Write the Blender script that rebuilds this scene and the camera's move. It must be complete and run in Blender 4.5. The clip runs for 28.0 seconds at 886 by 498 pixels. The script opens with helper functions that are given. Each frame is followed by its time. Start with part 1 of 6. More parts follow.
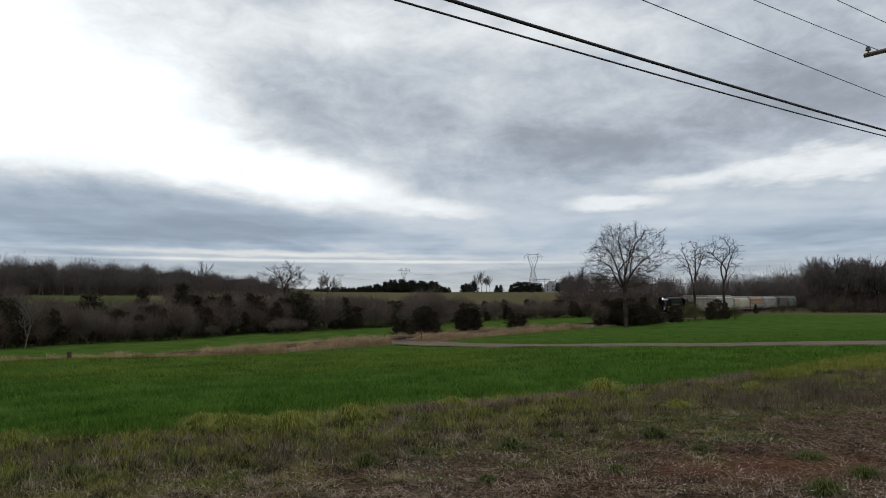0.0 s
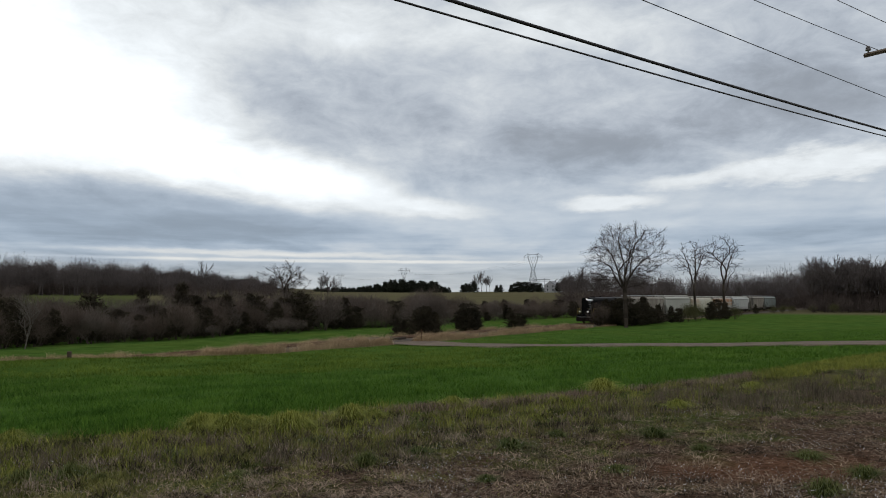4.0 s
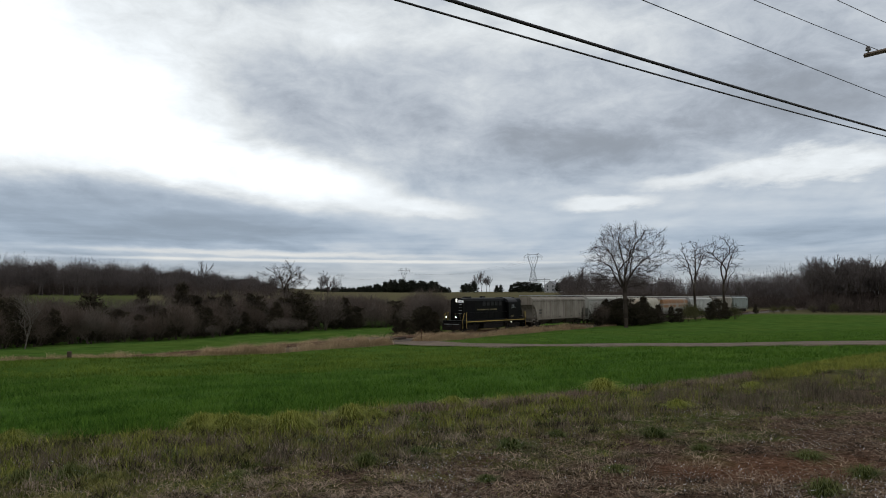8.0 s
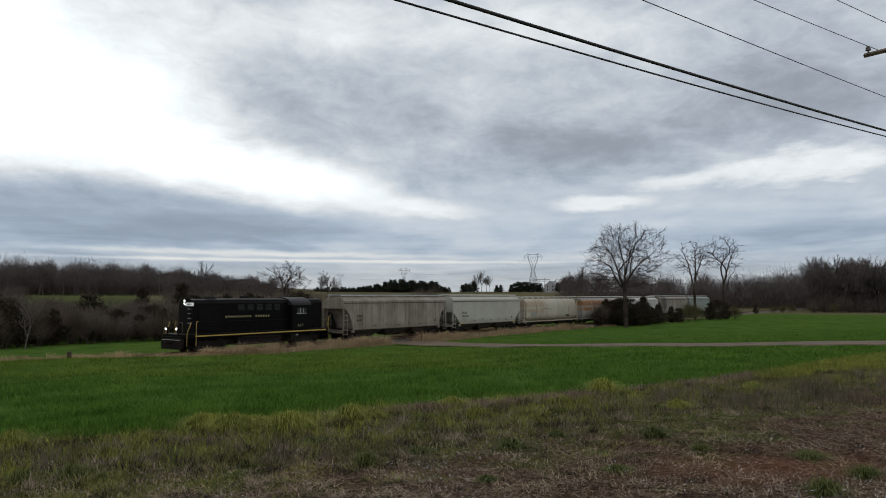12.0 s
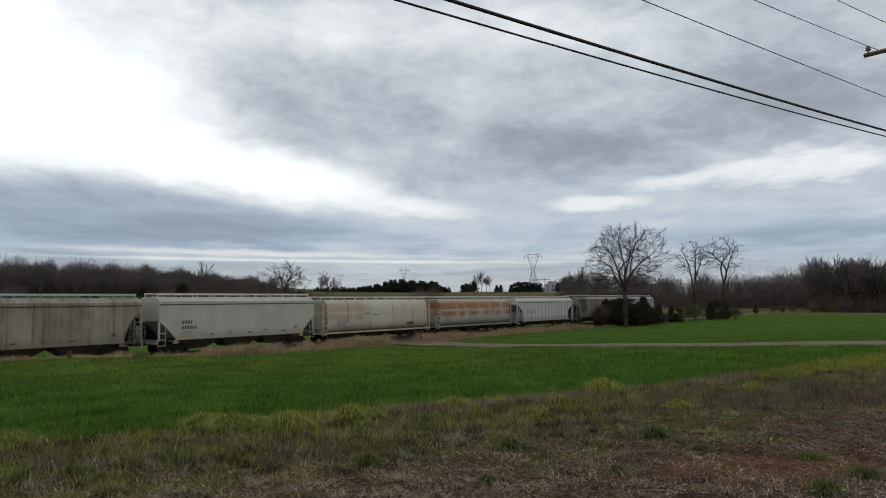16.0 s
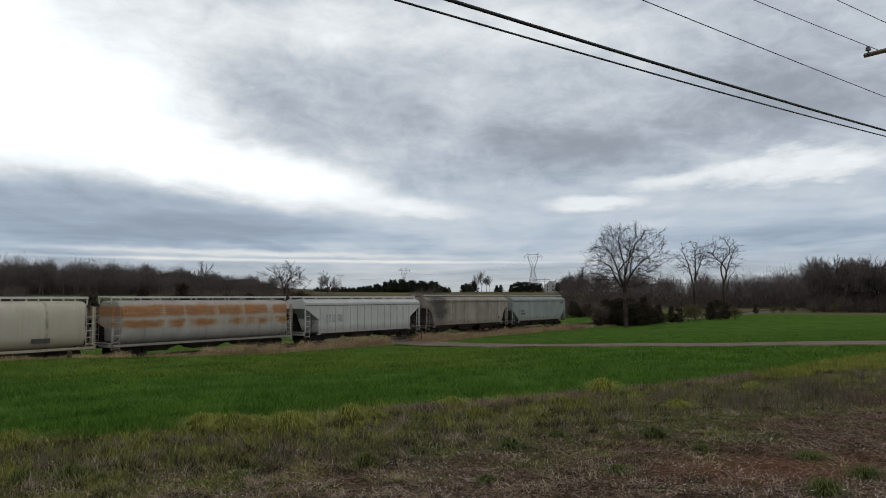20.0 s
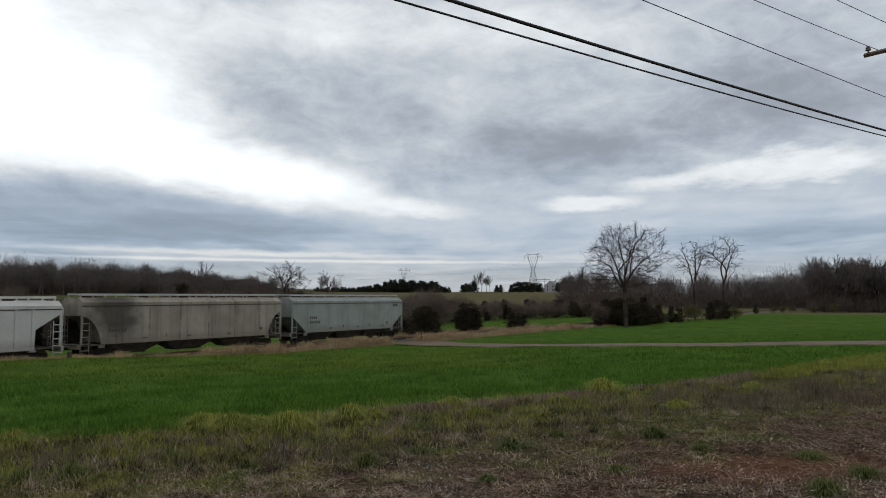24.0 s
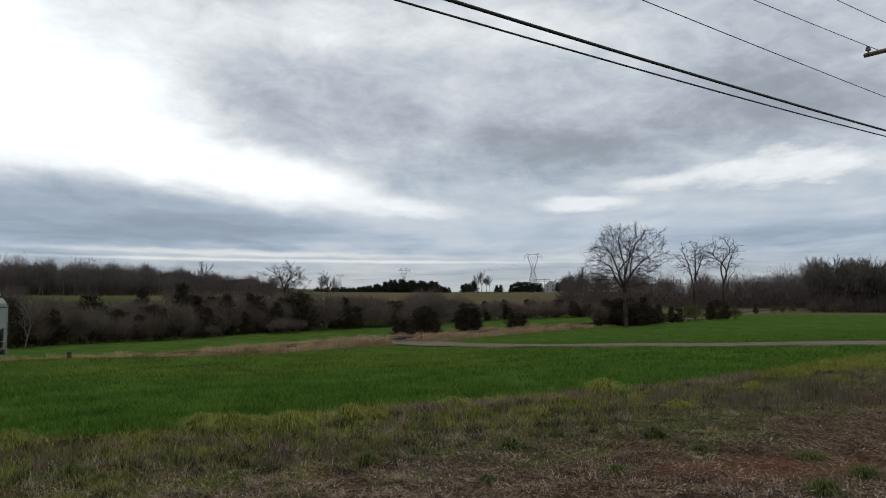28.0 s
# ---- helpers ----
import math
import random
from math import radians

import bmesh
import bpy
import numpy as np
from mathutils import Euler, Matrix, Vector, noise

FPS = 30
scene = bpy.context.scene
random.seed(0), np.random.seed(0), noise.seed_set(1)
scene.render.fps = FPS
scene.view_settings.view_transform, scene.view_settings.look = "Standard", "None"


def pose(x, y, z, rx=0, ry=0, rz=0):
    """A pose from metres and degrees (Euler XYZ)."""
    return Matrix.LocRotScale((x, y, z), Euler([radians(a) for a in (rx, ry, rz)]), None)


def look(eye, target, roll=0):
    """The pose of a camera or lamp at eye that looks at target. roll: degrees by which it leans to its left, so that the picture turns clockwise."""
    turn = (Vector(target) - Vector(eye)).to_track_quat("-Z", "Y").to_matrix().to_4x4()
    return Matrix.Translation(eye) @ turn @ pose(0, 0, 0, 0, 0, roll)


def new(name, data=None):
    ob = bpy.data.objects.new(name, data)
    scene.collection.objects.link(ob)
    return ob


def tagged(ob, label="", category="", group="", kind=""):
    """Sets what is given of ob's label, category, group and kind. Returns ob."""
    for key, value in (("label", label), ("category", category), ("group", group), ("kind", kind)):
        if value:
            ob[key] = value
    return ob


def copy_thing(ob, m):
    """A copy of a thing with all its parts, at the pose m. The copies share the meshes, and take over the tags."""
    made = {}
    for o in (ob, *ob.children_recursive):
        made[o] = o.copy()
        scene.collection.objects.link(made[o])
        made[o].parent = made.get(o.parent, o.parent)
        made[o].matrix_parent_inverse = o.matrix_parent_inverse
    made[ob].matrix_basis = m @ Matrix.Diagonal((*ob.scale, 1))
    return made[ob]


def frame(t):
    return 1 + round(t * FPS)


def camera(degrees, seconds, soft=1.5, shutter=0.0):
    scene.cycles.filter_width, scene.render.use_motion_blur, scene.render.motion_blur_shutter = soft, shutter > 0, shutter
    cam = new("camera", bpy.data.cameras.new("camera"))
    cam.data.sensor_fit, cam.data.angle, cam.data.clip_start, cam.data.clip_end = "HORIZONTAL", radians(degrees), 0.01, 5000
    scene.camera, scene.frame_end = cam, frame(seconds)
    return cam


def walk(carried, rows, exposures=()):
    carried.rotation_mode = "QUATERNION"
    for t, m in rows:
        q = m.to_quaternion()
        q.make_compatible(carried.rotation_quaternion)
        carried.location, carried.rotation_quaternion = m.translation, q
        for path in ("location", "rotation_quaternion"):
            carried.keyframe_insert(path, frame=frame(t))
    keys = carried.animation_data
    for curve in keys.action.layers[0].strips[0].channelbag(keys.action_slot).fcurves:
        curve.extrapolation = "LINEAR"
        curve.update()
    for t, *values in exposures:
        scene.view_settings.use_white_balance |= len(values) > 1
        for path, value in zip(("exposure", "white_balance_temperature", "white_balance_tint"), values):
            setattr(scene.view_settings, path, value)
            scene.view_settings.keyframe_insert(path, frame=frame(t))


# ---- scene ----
cam = camera(65.0, 28.0, soft=1.0, shutter=0.15)
EYE = (0.0, 0.0, 4.53)
HERE = pose(*EYE, 93.893, 0, 0)
walk(cam, [(0.0, HERE), (28.0, HERE)])

# ---- light ----
world = bpy.data.worlds.new("overcast_sky")
scene.world = world
world.use_nodes = True
_n, _l = world.node_tree.nodes, world.node_tree.links
_sky = _n.new("ShaderNodeTexSky")
_sky.sky_type, _sky.sun_disc = "NISHITA", False
_sky.sun_elevation, _sky.sun_rotation = radians(22), radians(-26)
_dim = _n.new("ShaderNodeVectorMath")
_dim.operation = "SCALE"
_dim.inputs["Scale"].default_value = 0.08
_l.new(_sky.outputs[0], _dim.inputs[0])
_mix = _n.new("ShaderNodeMix")
_mix.data_type = "RGBA"
_mix.inputs[0].default_value = 0.85
_mix.inputs[7].default_value = (0.92, 0.92, 0.90, 1)
_l.new(_dim.outputs[0], _mix.inputs[6])
_l.new(_mix.outputs[2], _n["Background"].inputs[0])
_n["Background"].inputs[1].default_value = 1.0

sun = new("sun", bpy.data.lights.new("sun", "SUN"))
sun.data.energy, sun.data.angle, sun.data.color = 0.6, radians(25), (1.0, 0.97, 0.92)
sun.matrix_world = look((-400, 820, 400), (0, 0, 0))


# ---- material helpers ----
class Net:
    """A small builder of node materials."""

    def __init__(self, name, spec=0.3):
        self.mat = bpy.data.materials.new(name)
        self.mat.use_nodes = True
        self.t = self.mat.node_tree
        self.b = self.t.nodes["Principled BSDF"]
        self.b.inputs["Specular IOR Level"].default_value = spec
        self.coord = self.t.nodes.new("ShaderNodeTexCoord")
        self.geo = self.t.nodes.new("ShaderNodeNewGeometry")

    def node(self, kind, **sockets):
        nd = self.t.nodes.new(kind)
        return nd

    def put(self, sock, v):
        if isinstance(v, bpy.types.NodeSocket):
            self.t.links.new(v, sock)
        elif isinstance(v, (tuple, list)):
            sock.default_value = (*v, 1) if len(v) == 3 and len(sock.default_value) == 4 else v
        else:
            sock.default_value = v

    def math(self, op, a, b=0.0, c=0.0, clamp=False):
        nd = self.t.nodes.new("ShaderNodeMath")
        nd.operation, nd.use_clamp = op, clamp
        for s, v in zip(nd.inputs, (a, b, c)):
            self.put(s, v)
        return nd.outputs[0]

    def sep(self, v):
        nd = self.t.nodes.new("ShaderNodeSeparateXYZ")
        self.put(nd.inputs[0], v)
        return nd.outputs

    def comb(self, x, y, z=0.0):
        nd = self.t.nodes.new("ShaderNodeCombineXYZ")
        for s, v in zip(nd.inputs, (x, y, z)):
            self.put(s, v)
        return nd.outputs[0]

    def scaled(self, v, s):
        nd = self.t.nodes.new("ShaderNodeVectorMath")
        nd.operation = "MULTIPLY"
        self.put(nd.inputs[0], v)
        self.put(nd.inputs[1], s)
        return nd.outputs[0]

    def noise(self, v, scale, detail=4.0, rough=0.55, dist=0.0):
        nd = self.t.nodes.new("ShaderNodeTexNoise")
        self.put(nd.inputs["Vector"], v)
        for k, x in (("Scale", scale), ("Detail", detail), ("Roughness", rough), ("Distortion", dist)):
            self.put(nd.inputs[k], x)
        return nd.outputs["Fac"]

    def ramp(self, v, lo, hi, a=0.0, b=1.0, smooth=True):
        nd = self.t.nodes.new("ShaderNodeMapRange")
        nd.interpolation_type = "SMOOTHSTEP" if smooth else "LINEAR"
        for s, x in zip(nd.inputs, (v, lo, hi, a, b)):
            self.put(s, x)
        return nd.outputs[0]

    def mix(self, f, a, b):
        nd = self.t.nodes.new("ShaderNodeMix")
        nd.data_type = "RGBA"
        self.put(nd.inputs[0], f)
        self.put(nd.inputs[6], a)
        self.put(nd.inputs[7], b)
        return nd.outputs[2]

    def bump(self, h, strength=0.4, dist=0.02):
        nd = self.t.nodes.new("ShaderNodeBump")
        self.put(nd.inputs["Height"], h)
        nd.inputs["Strength"].default_value, nd.inputs["Distance"].default_value = strength, dist
        self.t.links.new(nd.outputs[0], self.b.inputs["Normal"])

    def done(self, colour, rough=0.8, metal=0.0):
        self.put(self.b.inputs["Base Color"], colour)
        self.put(self.b.inputs["Roughness"], rough)
        self.put(self.b.inputs["Metallic"], metal)
        return self.mat


def plain(name, c, rough=0.7, metal=0.0, scale=6.0, amount=0.25, spec=0.25):
    """A painted or bare surface with mottling at two scales."""
    n = Net(name, spec)
    a = n.noise(n.coord.outputs["Object"], scale, 5)
    b = n.noise(n.coord.outputs["Object"], scale * 9, 3)
    f = n.math("MULTIPLY_ADD", b, 0.4, n.math("MULTIPLY", a, 0.6))
    dark = tuple(x * (1 - amount) for x in c)
    lite = tuple(min(1, x * (1 + amount)) for x in c)
    n.bump(b, 0.15, 0.01)
    return n.done(n.mix(n.ramp(f, 0.3, 0.7), dark, lite), rough, metal)


def leafy(name, dark, lite, scale=0.6, rough=0.75, island=0.75):
    """Blades, leaves and twigs: every island takes its own shade, and patches share one."""
    n = Net(name, 0.04)
    r = n.geo.outputs["Random Per Island"]
    o = n.t.nodes.new("ShaderNodeObjectInfo").outputs["Random"]
    w = n.noise(n.geo.outputs["Position"], scale, 3)
    c2 = n.noise(n.geo.outputs["Position"], scale * 7, 2)
    w = n.math("MULTIPLY_ADD", c2, 0.5, n.math("MULTIPLY_ADD", w, 1.0, -0.25))
    gain = 0.9 + 2.2 * (0.75 - island)
    f = n.math("ADD", n.math("MULTIPLY_ADD", r, island, (0.75 - island) * 0.5), n.math("MULTIPLY_ADD", o, 0.2, n.math("MULTIPLY_ADD", w, gain, 0.03 - gain * 0.5)), clamp=True)
    return n.done(n.mix(f, dark, lite), rough)


def glow(name, c, strength):
    n = Net(name)
    n.b.inputs["Emission Color"].default_value = (*c, 1)
    n.b.inputs["Emission Strength"].default_value = strength
    return n.done(c, 0.4)


# ---- mesh helpers ----
def part(name, bm, material, parent, label=""):
    me = bpy.data.meshes.new(name)
    bm.to_mesh(me)
    bm.free()
    me.materials.append(material)
    ob = new(name, me)
    ob.parent = parent
    if label:
        tagged(ob, label)
    return ob


def arrays(name, verts, faces, material, parent=None, smooth=False):
    """One mesh from numpy arrays: verts (n, 3), faces (m, 3 or 4)."""
    verts, faces = np.asarray(verts, np.float32), np.asarray(faces, np.int32)
    me = bpy.data.meshes.new(name)
    k = faces.shape[1]
    me.vertices.add(len(verts))
    me.vertices.foreach_set("co", verts.ravel())
    me.loops.add(faces.size)
    me.loops.foreach_set("vertex_index", faces.ravel())
    me.polygons.add(len(faces))
    me.polygons.foreach_set("loop_start", np.arange(0, faces.size, k, dtype=np.int32))
    if smooth:
        me.polygons.foreach_set("use_smooth", np.ones(len(faces), bool))
    me.update(calc_edges=True)
    me.materials.append(material)
    ob = new(name, me)
    ob.parent = parent
    return ob


def box(bm, x0, x1, y0, y1, z0, z1, bevel=0.0):
    """Adds a box, with its edges broken if bevel is given."""
    vs = [bm.verts.new((x, y, z)) for x in (x0, x1) for y in (y0, y1) for z in (z0, z1)]
    fs = [bm.faces.new([vs[i] for i in q]) for q in ((0, 1, 3, 2), (4, 6, 7, 5), (0, 4, 5, 1), (2, 3, 7, 6), (0, 2, 6, 4), (1, 5, 7, 3))]
    if bevel:
        es = list({e for f in fs for e in f.edges})
        bmesh.ops.bevel(bm, geom=es, offset=bevel, segments=1, affect="EDGES")
    return bm


def boxed(*rows, bevel=0.0):
    bm = bmesh.new()
    for r in rows:
        box(bm, *r, bevel=bevel)
    return bm


def rod(bm, p, q, r, sides=6, r2=None):
    """Adds a closed tube from p to q."""
    p, q = Vector(p), Vector(q)
    r2 = r if r2 is None else r2
    m = (q - p).to_track_quat("Z", "Y").to_matrix()
    a = [[bm.verts.new(c + m @ Vector((math.cos(6.2832 * i / sides) * s, math.sin(6.2832 * i / sides) * s, 0))) for i in range(sides)] for c, s in ((p, r), (q, r2))]
    for i in range(sides):
        j = (i + 1) % sides
        bm.faces.new((a[0][i], a[0][j], a[1][j], a[1][i]))
    bm.faces.new(a[0][::-1])
    bm.faces.new(a[1])
    return bm


def rods(*rows, r=0.02, sides=6):
    bm = bmesh.new()
    for p, q in rows:
        rod(bm, p, q, r, sides)
    return bm


def prism(bm, poly, y0, y1, axis="y"):
    """Adds a prism: poly of (x, z), extruded along y (or of (y, z) along x)."""
    put = (lambda a, b, t: (a, t, b)) if axis == "y" else (lambda a, b, t: (t, a, b))
    f = [bm.verts.new(put(a, b, y0)) for a, b in poly]
    g = [bm.verts.new(put(a, b, y1)) for a, b in poly]
    n = len(poly)
    for i in range(n):
        bm.faces.new((f[i], f[(i + 1) % n], g[(i + 1) % n], g[i]))
    bm.faces.new(f[::-1])
    bm.faces.new(g)
    bmesh.ops.recalc_face_normals(bm, faces=bm.faces[:])
    return bm


# ---- plan ----
# The railway runs straight for most of the way, with a faint bend at the near end.
def curvature(u):
    return np.interp(u, [-90, -42.9, 4.3, 51.4, 400], [-0.0021, -0.0013, -0.0004, 0.0, 0.0])


_g = np.arange(-260.0, 900.0, 0.5)
_th = np.concatenate([[0], np.cumsum(curvature((_g[1:] + _g[:-1]) / 2) * 0.5)])
_th += radians(54.1) - np.interp(0, _g, _th)
_cx = np.concatenate([[0], np.cumsum(np.cos((_th[1:] + _th[:-1]) / 2) * 0.5)])
_cy = np.concatenate([[0], np.cumsum(np.sin((_th[1:] + _th[:-1]) / 2) * 0.5)])
_cx += -16.5 - np.interp(0, _g, _cx)
_cy += 63.37 - np.interp(0, _g, _cy)


def rail(u, side=0.0):
    """A point of the line at the distance u along it; side: metres to the near side."""
    th = np.interp(u, _g, _th)
    return np.interp(u, _g, _cx) + np.sin(th) * side, np.interp(u, _g, _cy) - np.cos(th) * side, th


def off_line(x, y):
    """Signed distance from the railway, positive on the near side, and the place along it."""
    x, y = np.atleast_1d(np.asarray(x, float)), np.atleast_1d(np.asarray(y, float))
    u = np.zeros_like(x)
    for _ in range(6):
        px, py, th = rail(u)
        u = np.clip(u + (x - px) * np.cos(th) + (y - py) * np.sin(th), -250, 890)
    px, py, th = rail(u)
    return (x - px) * np.sin(th) - (y - py) * np.cos(th), u


VE, VN = (0.862, 0.5075), (-0.5075, 0.862)  # along and across the verge


def across(x, y):
    """Metres beyond the verge's edge, out into the field."""
    return np.asarray(x) * VN[0] + (np.asarray(y) - 16.7) * VN[1]


def edge(x, y):
    """Where the crop ends: metres across, by the bearing from the road."""
    return np.interp(np.asarray(x) / np.asarray(y), [-0.7, -0.3, -0.2, 0.2, 0.3, 0.38, 0.44, 0.5, 0.58, 0.7], [-1.0, -1.0, -0.75, -0.8, -1.1, -1.1, -0.5, 0.4, 2.5, 4.8])


def smax(a, b, k):
    return 0.5 * (a + b + np.sqrt((a - b) ** 2 + k * k))


def step(v, lo, hi):
    t = np.clip((v - lo) / (hi - lo), 0, 1)
    return t * t * (3 - 2 * t)


def lumps(x, y, s):
    return np.sin(x / s + 1.3 * np.sin(y / s * 0.71)) * np.cos(y / s * 0.83 + 0.9 * np.sin(x / s * 0.57))


def height(x, y):
    """The land: verge, field falling to the railway, a low valley, then hills."""
    x, y = np.asarray(x, float), np.asarray(y, float)
    q = across(x, y)
    z = smax(2.06 - 0.0555 * q, -0.42, 0.25)
    z = np.where(q < -14, 2.06 + 0.0555 * 14 + 0 * q, z)
    off, u = (v.reshape(np.shape(x)) for v in off_line(x, y))
    z = z + 0.55 * step(-u, 2, 24) * (1 - step(np.abs(off), 9, 22)) * step(y, 10, 30)
    cut = (1 - step(np.abs(off), 2.4, 4.4)) * step(u, -120, -80) * (1 - step(u, 400, 500))
    z = z - (z + 0.46) * cut
    r = np.hypot(x, y)
    az = np.degrees(np.arctan2(x, np.maximum(y, 1e-3)))
    front = step(y, 60, 140)
    left = step(-az, 6, 16) * front
    mid = step(az, -16, -6) * (1 - step(az, 12, 22)) * front
    right = step(az, 14, 24) * front
    z = z + left * (step(r, 130, 300) * 5.0 + step(r, 300, 700) * 9) + mid * (step(r, 190, 460) * 7.6 + step(r, 460, 900) * 3) + right * step(r, 280, 800) * 8
    z = z + step(r, 100, 900) * 1.2 * lumps(x, y, 70.0) * front + 0.05 * lumps(x, y, 3.1) * step(r, 2, 6) * (1 - step(r, 60, 90)) + 0.025 * lumps(x + 9, y, 0.9) * (1 - step(r, 15, 30))
    return z


def ground_z(x, y):
    return float(height(np.array([x]), np.array([y]))[0])

# ---- materials of the land ----
def ground_material():
    n = Net("land", 0.0)
    P = n.geo.outputs["Position"]
    x, y, z = n.sep(P)
    q = n.math("ADD", n.math("MULTIPLY", x, VN[0]), n.math("MULTIPLY", n.math("SUBTRACT", y, 16.7), VN[1]))
    wob = n.math("MULTIPLY_ADD", n.noise(P, 0.35, 4), 5.0, -2.5)
    fine = n.noise(P, 14.0, 5, 0.65)
    mid = n.noise(P, 1.3, 4)
    big = n.noise(P, 0.09, 3)
    # verge: thatch, weeds and bare red soil
    thatch = n.mix(n.ramp(fine, 0.35, 0.7), (0.025, 0.017, 0.012), (0.125, 0.084, 0.062))
    weedy = n.mix(n.ramp(fine, 0.3, 0.7), (0.022, 0.032, 0.010), (0.085, 0.095, 0.035))
    verge = n.mix(n.ramp(n.math("ADD", n.math("MULTIPLY_ADD", mid, 0.7, n.math("MULTIPLY", big, 0.4)), n.ramp(n.math("ADD", q, wob), -9.0, -3.0, -0.17, 0.14)), 0.42, 0.66), thatch, weedy)
    dx, dy = n.math("SUBTRACT", x, 3.8), n.math("SUBTRACT", y, 8.2)
    soil_d = n.math("SQRT", n.math("ADD", n.math("MULTIPLY", dx, dx), n.math("MULTIPLY", n.math("MULTIPLY", dy, dy), 3.0)))
    soil_d = n.math("MULTIPLY_ADD", n.noise(P, 2.2, 5), 1.6, soil_d)
    soil = n.mix(n.ramp(fine, 0.3, 0.75), (0.070, 0.034, 0.021), (0.17, 0.088, 0.054))
    verge = n.mix(n.ramp(soil_d, 1.2, 3.1, 0.62, 0.0), verge, soil)
    # field of young cereal
    crop = n.mix(n.ramp(n.math("MULTIPLY_ADD", fine, 0.5, n.math("MULTIPLY", n.noise(P, 0.5, 4), 0.5)), 0.35, 0.65), (0.026, 0.064, 0.012), (0.072, 0.126, 0.028))
    crop = n.mix(n.ramp(big, 0.4, 0.7, 0.0, 0.35), crop, (0.085, 0.11, 0.022))
    c = n.mix(n.ramp(n.math("ADD", q, n.math("MULTIPLY", wob, 0.35)), -0.9, -0.1), verge, crop)
    # far land: pasture
    dist = n.math("SQRT", n.math("ADD", n.math("MULTIPLY", x, x), n.math("MULTIPLY", y, y)))
    past = n.mix(n.noise(P, 0.05, 5), (0.075, 0.072, 0.040), (0.125, 0.112, 0.066))
    past = n.mix(n.ramp(n.math("ABSOLUTE", n.math("ADD", n.math("DIVIDE", x, n.math("MAXIMUM", y, 1.0)), 0.52)), 0.07, 0.11, 0.9, 0.0), past, (0.066, 0.080, 0.030))
    c = n.mix(n.ramp(dist, 200.0, 240.0), c, past)
    n.bump(n.math("ADD", fine, n.math("MULTIPLY", mid, 1.5)), 0.8, 0.06)
    return n.done(c, 0.95)


def sky_material():
    """Broken overcast: masses of cloud by bearing and height, and torn edges in a flat deck."""
    n = Net("clouds")
    d = n.t.nodes.new("ShaderNodeVectorMath")
    d.operation = "NORMALIZE"
    n.put(d.inputs[0], n.coord.outputs["Object"])
    x, y, z = n.sep(d.outputs[0])
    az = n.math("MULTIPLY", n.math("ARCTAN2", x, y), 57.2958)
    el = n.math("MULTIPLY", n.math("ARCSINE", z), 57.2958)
    k = n.math("DIVIDE", 1.0, n.math("ADD", n.math("MAXIMUM", z, 0.0), 0.13))
    deck = n.comb(n.math("MULTIPLY", x, k), n.math("MULTIPLY", n.math("MULTIPLY", y, k), 1.0), 0.0)
    deck = n.scaled(deck, (1.0, 0.8, 1.0))
    big = n.noise(deck, 2.1, 6, 0.52, 0.4)
    tear = n.noise(deck, 4.2, 7, 0.60, 0.5)
    streak = n.noise(n.comb(n.math("MULTIPLY", az, 0.055), n.math("MULTIPLY", el, 0.75), 3.0), 1.0, 6, 0.6, 0.4)
    warp_a = n.math("MULTIPLY_ADD", n.noise(deck, 2.6, 5), 9.0, -4.5)
    warp_e = n.math("MULTIPLY_ADD", n.noise(n.scaled(deck, (1.0, 1.0, 7.0)), 3.3, 6, 0.6), 5.0, -2.5)
    v = n.math("ADD", 0.59, n.math("MULTIPLY_ADD", big, 0.26, -0.13))
    v = n.math("ADD", v, n.math("MULTIPLY_ADD", tear, 0.11, -0.055))
    puff = n.noise(n.comb(n.math("MULTIPLY", az, 0.20), n.math("MULTIPLY", el, 0.40), 7.0), 1.0, 8, 0.66, 0.5)
    v = n.math("ADD", v, n.math("MULTIPLY", n.ramp(el, 5.0, 10.0), n.math("MULTIPLY_ADD", puff, 0.42, -0.21)))
    fleece = n.noise(n.comb(n.math("MULTIPLY", az, 0.42), n.math("MULTIPLY", el, 0.85), 11.0), 1.0, 6, 0.6, 0.3)
    v = n.math("ADD", v, n.math("MULTIPLY", n.ramp(el, 7.0, 12.0), n.math("MULTIPLY_ADD", fleece, 0.20, -0.10)))
    low = n.ramp(el, 2.0, 9.0, 1.0, 0.0)
    v = n.math("ADD", v, n.math("MULTIPLY", low, n.math("MULTIPLY_ADD", streak, 0.50, -0.27)))

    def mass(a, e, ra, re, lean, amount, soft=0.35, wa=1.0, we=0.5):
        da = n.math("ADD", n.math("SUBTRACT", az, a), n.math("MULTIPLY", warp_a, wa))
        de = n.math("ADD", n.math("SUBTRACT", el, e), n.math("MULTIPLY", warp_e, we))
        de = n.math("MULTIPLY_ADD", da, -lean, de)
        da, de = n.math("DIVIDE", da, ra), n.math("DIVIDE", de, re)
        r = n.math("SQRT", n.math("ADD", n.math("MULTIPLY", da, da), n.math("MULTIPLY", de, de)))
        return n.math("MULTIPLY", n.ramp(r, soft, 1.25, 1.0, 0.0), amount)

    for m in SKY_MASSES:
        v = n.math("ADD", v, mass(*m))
    v = n.math("SUBTRACT", v, n.ramp(el, 0.5, 3.6, 0.05, 0.0))
    v = n.math("SMOOTH_MAX", v, 0.34, 0.12)
    # thin cloud is nearly white, thick cloud a cool grey, bluer towards the horizon
    lowt = n.ramp(el, 4.0, 14.0, 1.0, 0.0)
    cool = n.mix(lowt, (0.875, 0.98, 1.13), (0.80, 0.98, 1.20))
